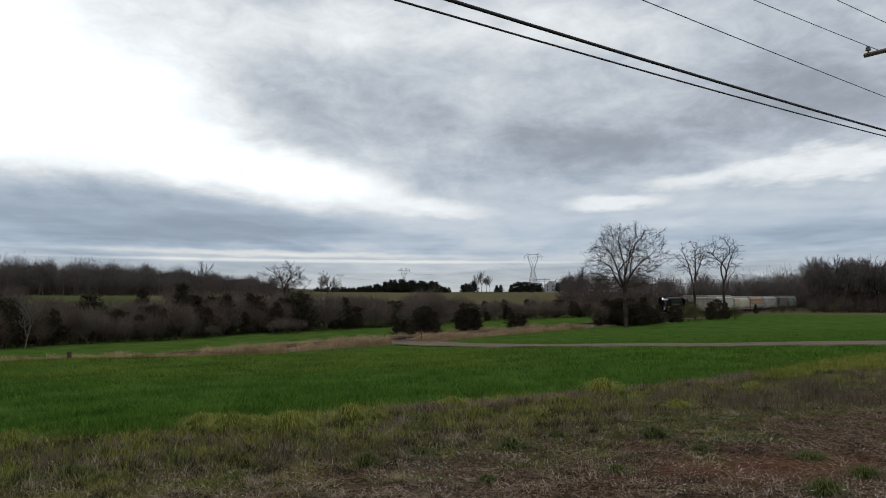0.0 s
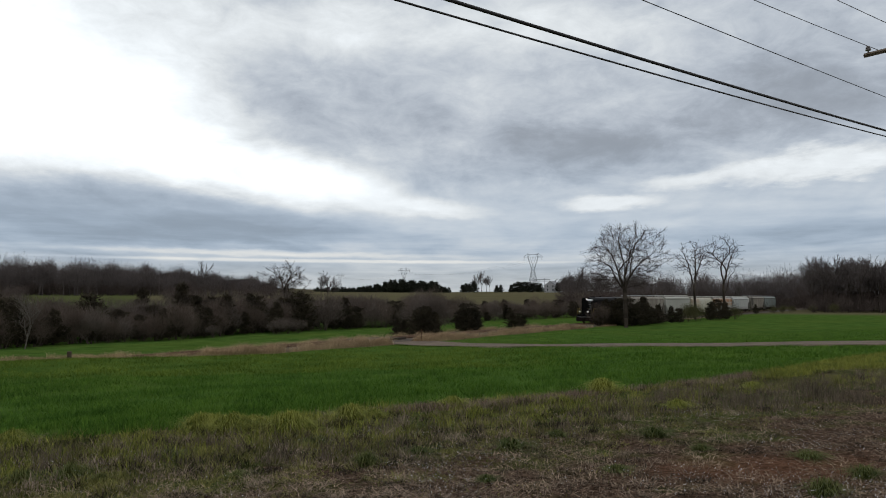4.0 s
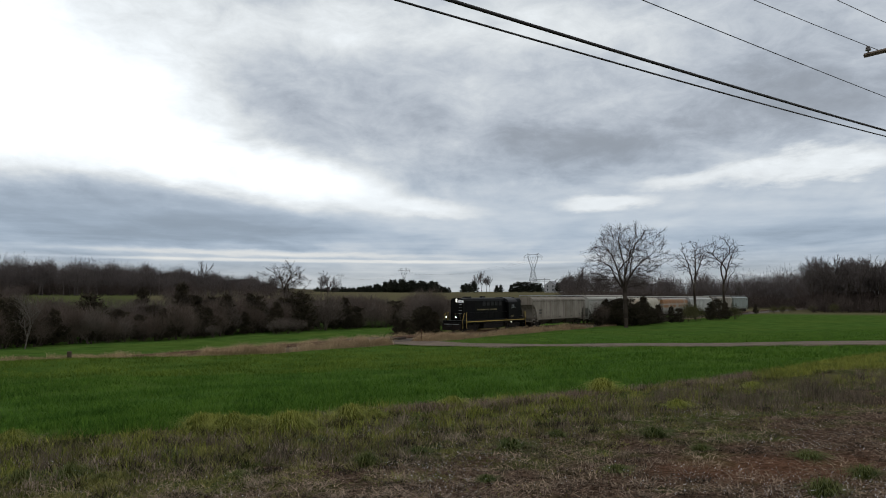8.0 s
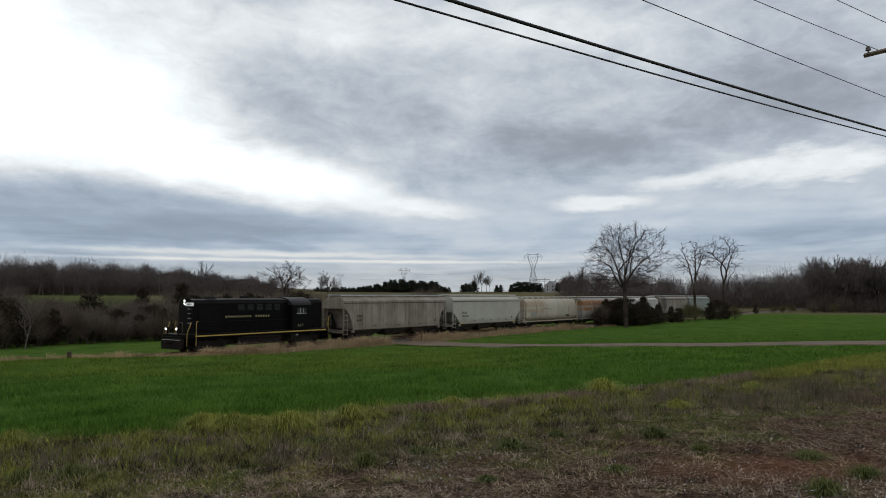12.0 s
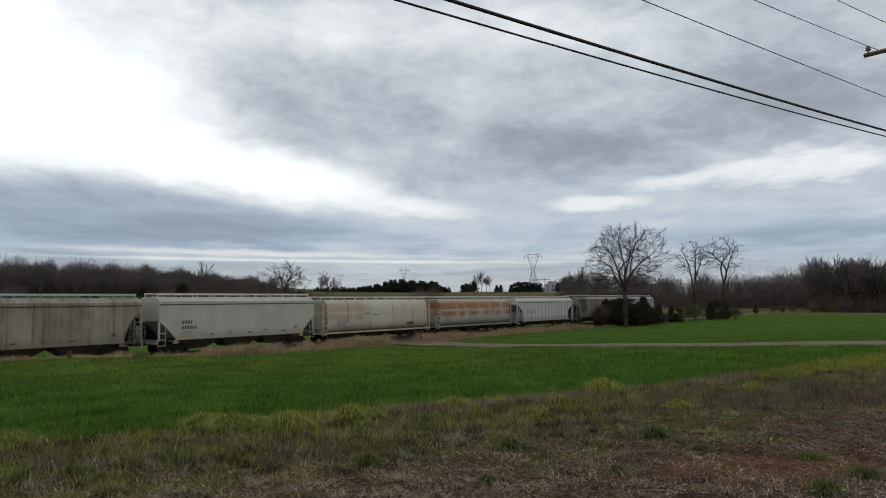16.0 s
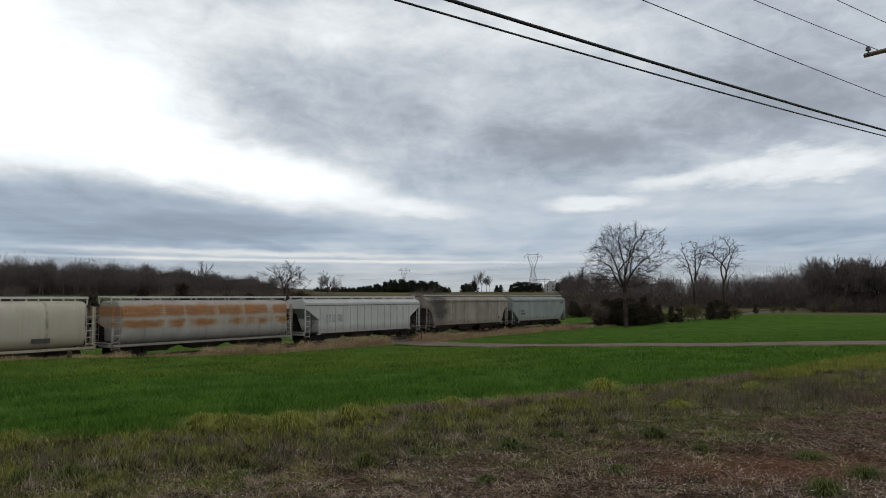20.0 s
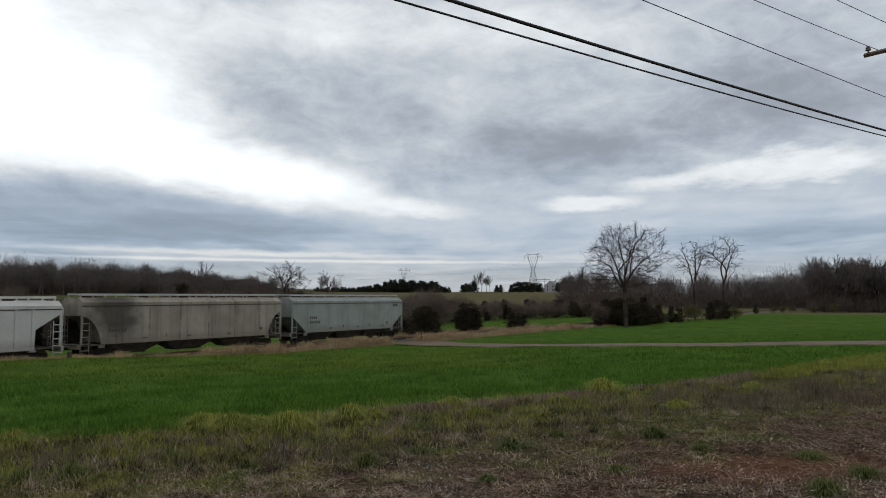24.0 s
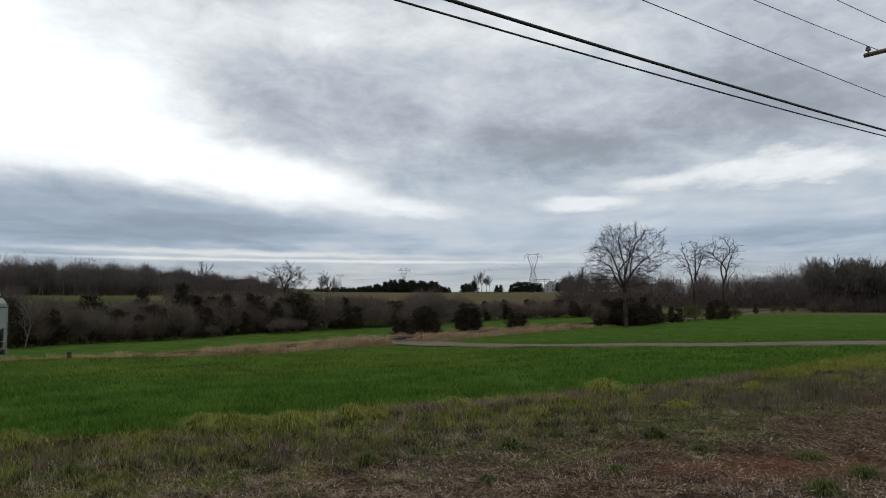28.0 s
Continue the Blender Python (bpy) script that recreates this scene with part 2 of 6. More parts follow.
    cool = n.mix(n.ramp(el, 1.0, 4.0, 0.8, 0.0), cool, (0.93, 1.0, 1.04))
    tint = n.mix(n.ramp(v, 0.40, 0.80), cool, n.mix(n.ramp(el, 3.2, 6.0), (0.985, 1.0, 0.985), (0.945, 1.0, 1.04)))
    col = n.t.nodes.new("ShaderNodeVectorMath")
    col.operation = "SCALE"
    n.put(col.inputs[0], tint)
    n.put(col.inputs["Scale"], n.math("MINIMUM", v, 1.15))
    em = n.t.nodes.new("ShaderNodeEmission")
    n.put(em.inputs[0], col.outputs[0])
    n.t.links.new(em.outputs[0], n.t.nodes["Material Output"].inputs[0])
    n.mat.cycles.emission_sampling = "NONE"
    return n.mat


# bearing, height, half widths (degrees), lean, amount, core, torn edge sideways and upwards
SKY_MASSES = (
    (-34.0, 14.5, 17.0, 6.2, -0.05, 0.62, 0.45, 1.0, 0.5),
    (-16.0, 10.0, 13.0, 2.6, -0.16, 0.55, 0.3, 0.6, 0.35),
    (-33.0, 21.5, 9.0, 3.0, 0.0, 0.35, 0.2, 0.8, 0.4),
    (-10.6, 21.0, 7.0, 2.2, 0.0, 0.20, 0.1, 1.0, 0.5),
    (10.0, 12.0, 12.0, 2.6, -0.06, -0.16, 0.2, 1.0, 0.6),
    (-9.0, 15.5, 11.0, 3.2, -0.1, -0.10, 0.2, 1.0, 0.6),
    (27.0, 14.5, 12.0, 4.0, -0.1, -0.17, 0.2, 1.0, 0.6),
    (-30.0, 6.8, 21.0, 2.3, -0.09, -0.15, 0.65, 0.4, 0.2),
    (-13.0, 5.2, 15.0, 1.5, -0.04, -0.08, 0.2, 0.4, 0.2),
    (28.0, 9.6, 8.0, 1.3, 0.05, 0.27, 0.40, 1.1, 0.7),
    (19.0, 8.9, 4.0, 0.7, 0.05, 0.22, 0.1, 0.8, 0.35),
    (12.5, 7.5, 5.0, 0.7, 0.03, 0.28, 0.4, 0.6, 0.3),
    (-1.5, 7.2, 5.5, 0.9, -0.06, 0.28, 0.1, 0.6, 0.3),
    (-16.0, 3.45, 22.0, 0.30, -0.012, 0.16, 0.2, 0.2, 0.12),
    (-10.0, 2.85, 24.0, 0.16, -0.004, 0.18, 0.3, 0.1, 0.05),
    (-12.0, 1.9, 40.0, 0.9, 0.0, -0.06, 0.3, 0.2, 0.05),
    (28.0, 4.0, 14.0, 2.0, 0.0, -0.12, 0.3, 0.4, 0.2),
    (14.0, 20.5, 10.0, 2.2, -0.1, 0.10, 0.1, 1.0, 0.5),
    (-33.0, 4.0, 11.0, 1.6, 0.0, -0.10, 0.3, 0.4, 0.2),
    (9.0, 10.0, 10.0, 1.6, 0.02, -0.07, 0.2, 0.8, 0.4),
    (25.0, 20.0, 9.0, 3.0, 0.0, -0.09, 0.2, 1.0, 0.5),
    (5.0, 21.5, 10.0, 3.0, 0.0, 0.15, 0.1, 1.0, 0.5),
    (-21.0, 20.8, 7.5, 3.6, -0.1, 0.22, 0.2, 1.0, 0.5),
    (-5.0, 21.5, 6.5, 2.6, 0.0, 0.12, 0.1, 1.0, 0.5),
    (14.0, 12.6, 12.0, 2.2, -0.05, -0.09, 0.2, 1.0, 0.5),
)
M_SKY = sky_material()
M_LAND = ground_material()
M_CROP = leafy("cereal_blades", (0.011, 0.050, 0.007), (0.105, 0.195, 0.028), 0.6, 0.75, 0.55)
M_CROPFAR = leafy("paler_cereal_blades", (0.020, 0.058, 0.008), (0.150, 0.205, 0.034), 0.25, 0.75, 0.5)
M_DRY = leafy("dry_grass", (0.14, 0.10, 0.062), (0.50, 0.375, 0.24), 0.6, 0.75, 0.65)
M_STALK = leafy("dead_stalks", (0.036, 0.025, 0.019), (0.46, 0.35, 0.265), 1.3, 0.75, 0.55)
M_STRAW = leafy("bleached_straw", (0.075, 0.056, 0.043), (0.37, 0.295, 0.235), 0.9, 0.75, 0.6)
M_WEED = leafy("verge_grass", (0.022, 0.034, 0.010), (0.29, 0.27, 0.095), 1.1, 0.75, 0.45)
M_DARKTUFT = leafy("dark_tuft_grass", (0.018, 0.034, 0.009), (0.14, 0.155, 0.055), 0.9)
M_TUFT = leafy("bright_tuft_grass", (0.050, 0.075, 0.013), (0.33, 0.34, 0.075), 0.9, 0.75, 0.65)
M_LIME = leafy("tuft_grass", (0.035, 0.055, 0.011), (0.30, 0.31, 0.070), 1.2, 0.75, 0.55)
M_HEATHER = leafy("purple_weed", (0.038, 0.032, 0.024), (0.185, 0.152, 0.115), 1.0, 0.75, 0.6)
M_PINK = leafy("pinkish_stalks", (0.075, 0.050, 0.045), (0.34, 0.255, 0.210), 0.7)
M_BARK = leafy("bark", (0.024, 0.020, 0.017), (0.065, 0.053, 0.045), 0.9, 0.9)
M_FINE = leafy("dark_twig_bark", (0.022, 0.018, 0.016), (0.058, 0.046, 0.040), 0.4, 0.9)
M_FARTWIG = leafy("wood_twigs", (0.060, 0.052, 0.052), (0.128, 0.112, 0.111), 0.06, 0.9, 0.4)
M_ASH = leafy("grey_twigs", (0.075, 0.062, 0.056), (0.150, 0.125, 0.112), 0.25, 0.9, 0.4)
M_PALE = leafy("pale_bark", (0.085, 0.075, 0.068), (0.16, 0.145, 0.13), 0.9, 0.9)
M_SCRUB = leafy("scrub_bark", (0.042, 0.034, 0.032), (0.100, 0.080, 0.074), 0.1, 0.9, 0.4)
M_TOWER = plain("weathered_tower_steel", (0.13, 0.14, 0.15), 0.6, 0.3, 1.0, 0.15)
M_BRUSH = leafy("brush_twigs", (0.064, 0.050, 0.043), (0.152, 0.121, 0.104), 0.2, 0.9, 0.4)
M_CEDAR = leafy("cedar_leaves", (0.019, 0.018, 0.014), (0.062, 0.052, 0.036), 0.3, 0.85, 0.45)
# needle colour is paled to include the haze of distance
M_PINE = leafy("hazed_pine_needles", (0.020, 0.025, 0.020), (0.044, 0.049, 0.036), 0.1, 0.85)
M_OLIVE = leafy("budding_twigs", (0.05, 0.052, 0.026), (0.12, 0.115, 0.06), 0.3, 0.85)
M_GRAVEL = plain("road_gravel", (0.115, 0.088, 0.066), 0.95, 0, 1.2, 0.5)
M_STONE = plain("ballast_stone", (0.085, 0.070, 0.058), 0.95, 0, 2.0, 0.4)
M_RUST = plain("rail_steel", (0.12, 0.07, 0.045), 0.6, 0.6, 4.0, 0.3)
M_WOOD = plain("weathered_wood", (0.11, 0.085, 0.065), 0.9, 0, 5.0, 0.35)
M_STEEL = plain("galvanised_steel", (0.34, 0.36, 0.38), 0.55, 0.5, 1.0, 0.15)
M_WIRE = plain("wire", (0.02, 0.02, 0.022), 0.6, 0, 3.0, 0.2)
M_PORC = plain("insulator_glaze", (0.10, 0.09, 0.09), 0.25, 0, 9.0, 0.2)

# ---- sky ----
_az, _el = np.radians(np.linspace(-62, 62, 63)), np.radians(np.linspace(-1.5, 32, 24))
_A, _E = np.meshgrid(_az, _el)
_v = 4600 * np.stack([np.sin(_A) * np.cos(_E), np.cos(_A) * np.cos(_E), np.sin(_E)], -1).reshape(-1, 3)
_i = (np.arange(23)[:, None] * 63 + np.arange(62)).ravel()
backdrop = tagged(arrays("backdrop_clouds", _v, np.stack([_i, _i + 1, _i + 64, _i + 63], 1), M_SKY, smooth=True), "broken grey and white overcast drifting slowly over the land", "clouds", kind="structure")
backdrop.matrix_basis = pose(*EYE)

# ---- land ----
_r = np.concatenate([[0.0], np.geomspace(0.05, 4700, 250)])
_a = np.radians(np.concatenate([np.linspace(-45, 45, 361), np.linspace(49, 311, 66)]))
_R, _T = np.meshgrid(_r[1:], _a, indexing="ij")
_x, _y = (_R * np.sin(_T)).ravel(), (_R * np.cos(_T)).ravel() - 0.6
_na = len(_a)
_v = np.stack([_x, _y, height(_x, _y)], 1)
_k = np.arange(_na)
_f = [np.stack([i * _na + _k, (i + 1) * _na + _k, (i + 1) * _na + (_k + 1) % _na, i * _na + (_k + 1) % _na], 1)[:, ::-1] for i in range(len(_r) - 2)]
ground = tagged(arrays("ground", _v, np.concatenate(_f), M_LAND, smooth=True), "rolling farmland with weedy verge, green cereal field and far pasture", "ground", kind="structure")


def ribbon(name, pts, halves, lift, material, crown=0.0):
    """A strip along points (x, y), lying lift above the land."""
    pts = np.asarray(pts, float)
    t = np.gradient(pts, axis=0)
    t /= np.linalg.norm(t, axis=1)[:, None]
    nrm = np.stack([t[:, 1], -t[:, 0]], 1)
    rows = []
    for s, dz in ((-1.0, -0.15), (-0.92, 0), (-0.5, crown), (0, crown * 0.4), (0.5, crown), (0.92, 0), (1.0, -0.15)):
        p = pts + nrm * (s * np.asarray(halves))[:, None]
        rows.append(np.column_stack([p, height(p[:, 0], p[:, 1]) + lift + dz]))
    v = np.stack(rows, 1)
    m, w = v.shape[:2]
    i = (np.arange(m - 1)[:, None] * w + np.arange(w - 1)).ravel()
    return arrays(name, v.reshape(-1, 3), np.stack([i, i + w, i + w + 1, i + 1], 1)[:, ::-1], material, smooth=True)


# farm track over the railway and out to the road
_t = np.linspace(0, 1, 90)
_p0, _p1, _p2 = np.array([-9.0, 83.5]), np.array([7.4, 55.6]), np.array([42.0, 34.9])
_road = ((1 - _t) ** 2)[:, None] * _p0 + (2 * _t * (1 - _t))[:, None] * _p1 + (_t ** 2)[:, None] * _p2
farm_road = tagged(ribbon("dirt_road", _road, 3.0 + 0.3 * np.sin(_t * 37), 0.10, M_GRAVEL, -0.03), "gravel farm track crossing the field and the railway", "road", kind="structure")

# ---- railway ----
_u = np.arange(-90, 420, 2.0)
_rows = []
for side, z in ((-3.0, -0.55), (-1.9, -0.20), (1.9, -0.20), (3.0, -0.55)):
    rx, ry, _ = rail(_u, side)
    _rows.append(np.column_stack([rx, ry, np.full(len(_u), z)]))
_v = np.stack(_rows, 1)
_i = (np.arange(len(_u) - 1)[:, None] * 4 + np.arange(3)).ravel()
ballast = tagged(arrays("ballast_bed", _v.reshape(-1, 3), np.stack([_i, _i + 4, _i + 5, _i + 1], 1)[:, ::-1], M_STONE), "grey stone ballast bed of the railway", "ballast", kind="structure")
railway = tagged(new("railway_track"), "single railway track with rusty rails on wooden ties", "railway track", kind="structure")
for side in (-0.7175 - 0.035, 0.7175 + 0.035):
    rows = []
    for ds, z in ((-0.07, -0.17), (0.07, -0.17), (0.036, 0.0), (-0.036, 0.0)):
        rx, ry, _ = rail(_u, side + ds)
        rows.append(np.column_stack([rx, ry, np.full(len(_u), z)]))
    v = np.stack(rows, 1)
    k = np.arange(len(_u) - 1)[:, None] * 4
    f = np.concatenate([np.hstack([k + a, k + 4 + a, k + 4 + b, k + b]) for a, b in ((0, 1), (1, 2), (2, 3), (3, 0))])
    arrays("rail", v.reshape(-1, 3), f, M_RUST, railway)


def tie_mesh():
    bm = boxed((-0.115, 0.115, -1.3, 1.3, -0.34, -0.172), bevel=0.012)
    me = bpy.data.meshes.new("tie")
    bm.to_mesh(me)
    bm.free()
    me.materials.append(M_WOOD)
    return me


deck = tagged(new("crossing_deck"), "dark timber planks of the farm crossing between the rails", "crossing deck")
# dark brown planks fill the bare dark gap at the crossing
M_PLANK = plain("dark_timber", (0.034, 0.027, 0.022), 0.9, 0, 4.0, 0.4)
for side in (-1.35, -1.05, -0.48, -0.16, 0.16, 0.48, 1.05, 1.35, 1.66):
    (ax, ay, _), (bx, by, _) = rail(12.6, side), rail(18.6, side)
    plank = part("plank", boxed((-math.hypot(bx - ax, by - ay) / 2, math.hypot(bx - ax, by - ay) / 2, -0.14, 0.14, -0.2, -0.01 + (0.05 if side > 1.5 else 0)), bevel=0.015), M_PLANK, deck)
    plank.matrix_basis = pose(float(ax + bx) / 2, float(ay + by) / 2, 0, 0, 0, math.degrees(math.atan2(by - ay, bx - ax)))

# ---- plants ----
def blades(name, xy, h, w, lean, material, rng, two=True, label="", category="grass", lift=0.0, spreadup=0.0):
    """Blades of grass, each a bent strip of three triangles or one."""
    n = len(xy)
    z = height(xy[:, 0], xy[:, 1]) - 0.02 + lift
    a = rng.uniform(0, 2 * np.pi, n)
    b = rng.uniform(0, 2 * np.pi, n)
    h, w = h * rng.uniform(0.55, 1.25, n), w * rng.uniform(0.6, 1.4, n)
    out = np.asarray(lean) * rng.uniform(0.1, 1.3, n) * h
    base = np.column_stack([xy, z])
    side = np.column_stack([np.cos(a) * w / 2, np.sin(a) * w / 2, np.zeros(n)])
    way = np.column_stack([np.cos(b) * out, np.sin(b) * out, np.zeros(n)])
    up = np.column_stack([np.zeros((n, 2)), h])
    if two:
        v = np.stack([base - side, base + side, base + 0.35 * way + 0.62 * up + 0.7 * side, base + 0.35 * way + 0.62 * up - 0.7 * side, base + way + up], 1)
        k = np.arange(n)[:, None] * 5
        f = np.concatenate([np.hstack([k, k + 1, k + 2]), np.hstack([k, k + 2, k + 3]), np.hstack([k + 3, k + 2, k + 4])])
    else:
        v = np.stack([base - side, base + side, base + way + up], 1)
        f = np.arange(n)[:, None] * 3 + np.arange(3)
    return tagged(arrays(name, v.reshape(-1, 3), f, material), label, category, kind="stuff")


def tube_geo(segs, sides=3):
    """Open tapered tubes as triangles. segs: rows of p, q, r0, r1."""
    s = np.asarray(segs, float)
    p, q, r0, r1 = s[:, :3], s[:, 3:6], s[:, 6], s[:, 7]
    d = q - p
    d /= np.linalg.norm(d, axis=1)[:, None] + 1e-9
    ref = np.where(np.abs(d[:, 2:3]) > 0.9, [[1.0, 0, 0]], [[0, 0, 1.0]])
    a = np.cross(d, ref)
    a /= np.linalg.norm(a, axis=1)[:, None]
    b = np.cross(d, a)
    rings = []
    for c, r in ((p, r0), (q, r1)):
        for i in range(sides):
            t = 2 * np.pi * i / sides
            rings.append(c + (a * np.cos(t) + b * np.sin(t)) * r[:, None])
    v = np.stack(rings, 1).reshape(-1, 3)
    k = np.arange(len(s))[:, None] * 2 * sides
    f = []
    for i in range(sides):
        j = (i + 1) % sides
        f += [np.hstack([k + i, k + j, k + sides + j]), np.hstack([k + i, k + sides + j, k + sides + i])]
    return v, np.concatenate(f)


def spray_geo(c, d, length, width, rng):
    """Fine twigs or fronds as slender triangles: from c, along d."""
    n = len(c)
    d = d / (np.linalg.norm(d, axis=1)[:, None] + 1e-9)
    s = np.cross(d, rng.normal(0, 1, (n, 3)))
    s /= np.linalg.norm(s, axis=1)[:, None] + 1e-9
    L = (length * rng.uniform(0.5, 1.4, n))[:, None]
    s *= (width * rng.uniform(0.6, 1.3, n) / 2)[:, None]
    return np.stack([c - s, c + s, c + d * L], 1).reshape(-1, 3), np.arange(n * 3).reshape(-1, 3)


def joined(name, pieces, material, parent=None):
    """Several sets of vertices and triangles as one mesh."""
    vs, fs, base = [], [], 0
    for v, f in pieces:
        vs.append(v)
        fs.append(f + base)
        base += len(v)
    return arrays(name, np.concatenate(vs), np.concatenate(fs), material, parent)


def tubes(name, segs, material, parent=None, sides=3):
    return joined(name, [tube_geo(segs, sides)], material, parent)


def sprays(name, c, d, length, width, material, rng, parent=None):
    return joined(name, [spray_geo(c, d, length, width, rng)], material, parent)


def lobed(rng, n, h, w, lobes, low=0.3, high=0.78, fat=0.27):
    """Places inside a crown of rounded lobes, and the ways in which twigs grow there."""
    a, t = rng.uniform(0, 6.283, lobes), np.sqrt(rng.random(lobes))
    z = h * (low + (high - low) * rng.random(lobes) * (1.15 - 0.5 * t))
    cen = np.column_stack([np.cos(a) * t * w * 0.30, np.sin(a) * t * w * 0.30, z])
    rad = w * fat * rng.uniform(0.7, 1.25, lobes)
    u = rng.normal(0, 1, (n, 3))
    u /= np.linalg.norm(u, axis=1)[:, None]
    i = rng.integers(0, lobes, n)
    c = cen[i] + u * (rad[i] * rng.random(n) ** 0.45)[:, None] * [1, 1, min(1.3, h / w * 0.8)]
    c[:, 2] = np.where(c[:, 2] < 0.02 * h, rng.random(n) * 0.3 * h, np.minimum(c[:, 2], h * 1.02))
    d = 0.5 * u + (c - [0, 0, h * 0.1]) / h + rng.normal(0, 0.35, (n, 3)) + [0, 0, 0.5]
    return c, d


def cable(name, pts, r, material, parent=None, sides=6):
    """A tube that follows points without breaks."""
    p = np.asarray(pts, float)
    d = np.gradient(p, axis=0)
    d /= np.linalg.norm(d, axis=1)[:, None]
    a = np.cross(d, [0, 0, 1.0])
    a /= np.linalg.norm(a, axis=1)[:, None]
    b = np.cross(d, a)
    v = np.stack([p + (a * math.cos(6.2832 * i / sides) + b * math.sin(6.2832 * i / sides)) * r for i in range(sides)], 1)
    k = (np.arange(len(p) - 1)[:, None] * sides + np.arange(sides)).ravel()
    j = (np.arange(len(p) - 1)[:, None] * sides + (np.arange(sides) + 1) % sides).ravel()
    return arrays(name, v.reshape(-1, 3), np.stack([k, j, j + sides, k + sides], 1), material, parent, True)


def limbs(rng, stems, levels, wander=0.18, rise=0.12, kids=(4, 4, 4, 3), spread_=0.75, shrink=0.62, thin=0.010, taper=0.55):
    """Grows branches. stems: (p, direction, length, radius). Returns the coarse and the fine segments."""
    coarse, fine = [], []
    todo = [(np.array(p, float), np.array(d, float) / np.linalg.norm(d), L, r, 0) for p, d, L, r in stems]
    while todo:
        p, d, L, r, lev = todo.pop()
        ns = 5 if lev == 0 else (4 if lev < 3 else 3)
        pts, dirs = [p], [d]
        for i in range(ns):
            d = d + rng.normal(0, wander, 3) + np.array([0, 0, rise])
            d /= np.linalg.norm(d)
            r0, r1 = r * (1 - taper * i / ns), max(thin, r * (1 - taper * (i + 1) / ns))
            q = p + d * L / ns
            (coarse if lev < 2 else fine).append((*p, *q, max(r0, thin), r1))
            p = q
            pts.append(p)
            dirs.append(d)
        if lev < levels:
            for _ in range(kids[min(lev, len(kids) - 1)]):
                i = rng.integers(2 if lev == 0 else 1, ns + 1)
                w = rng.normal(0, 1, 3)
                w -= w @ dirs[i] * dirs[i]
                w /= np.linalg.norm(w)
                nd = dirs[i] + w * spread_ * rng.uniform(0.6, 1.3)
                todo.append((pts[i], nd / np.linalg.norm(nd), L * shrink * rng.uniform(0.75, 1.25), max(thin, r * (1 - taper * i / ns) * 0.62), lev + 1))
            todo.append((pts[-1], dirs[-1], L * shrink, max(thin, r * (1 - taper)), lev + 1))
    return coarse, fine


def bare_tree(name, rng, h, spread_=0.7, levels=4, stems=1, thin=0.012, kids=(4, 4, 4, 3), r=None, wander=0.16, rise=0.1, bole=0.28, sides=4, width=0.0, twigs=700, bark=None):
    """A leafless tree of height h: a trunk and a crown of limbs and twigs."""
    tree = new(name)
    r = r or h * 0.016
    top = np.array([rng.normal(0, 0.02) * h, rng.normal(0, 0.02) * h, bole * h])
    flare = [(0, 0, -0.3, *(top * 0.12), r * 1.7, r * 1.15), (*(top * 0.12), *top, r * 1.15, r * 0.95)]
    st = []
    for i in range(stems):
        a = 2 * np.pi * (i + rng.random() * 0.4) / stems
        tilt = 0.0 if stems == 1 else 0.42
        st.append((top, (math.cos(a) * tilt, math.sin(a) * tilt, 1), h * 0.33, r * (0.9 if stems == 1 else 0.7)))
    co, fi = limbs(rng, st, levels, wander, rise, kids, spread_, 0.64, thin)
    # bring the crown to the height asked for
    zmax = max(s[5] for s in fi)
    k = (h - top[2]) / (zmax - top[2])
    kx = k
    if width:
        reach = np.sort([math.hypot(s[3] - top[0], s[4] - top[1]) for s in fi])
        kx = width / 2 / reach[int(len(reach) * 0.97)]
    mv = lambda x, y, z: (top[0] + (x - top[0]) * kx, top[1] + (y - top[1]) * kx, top[2] + (z - top[2]) * k)
    fit = lambda rows: [(*mv(*s[:3]), *mv(*s[3:6]), s[6], s[7]) for s in rows]
    tubes("trunk", flare + fit(co), bark or M_BARK, tree, sides + 1)
    f = np.array(fit(fi))
    i = rng.integers(0, len(f), twigs)
    c, way = f[i, 3:6], f[i, 3:6] - f[i, :3]
    d = way / np.linalg.norm(way, axis=1)[:, None] + rng.normal(0, 0.5, (twigs, 3)) + [0, 0, 0.25]
    joined("crown", [tube_geo(f, 3), spray_geo(c, d, h * 0.075, thin * 1.6, rng)], bark or M_FARTWIG, tree)
    return tree


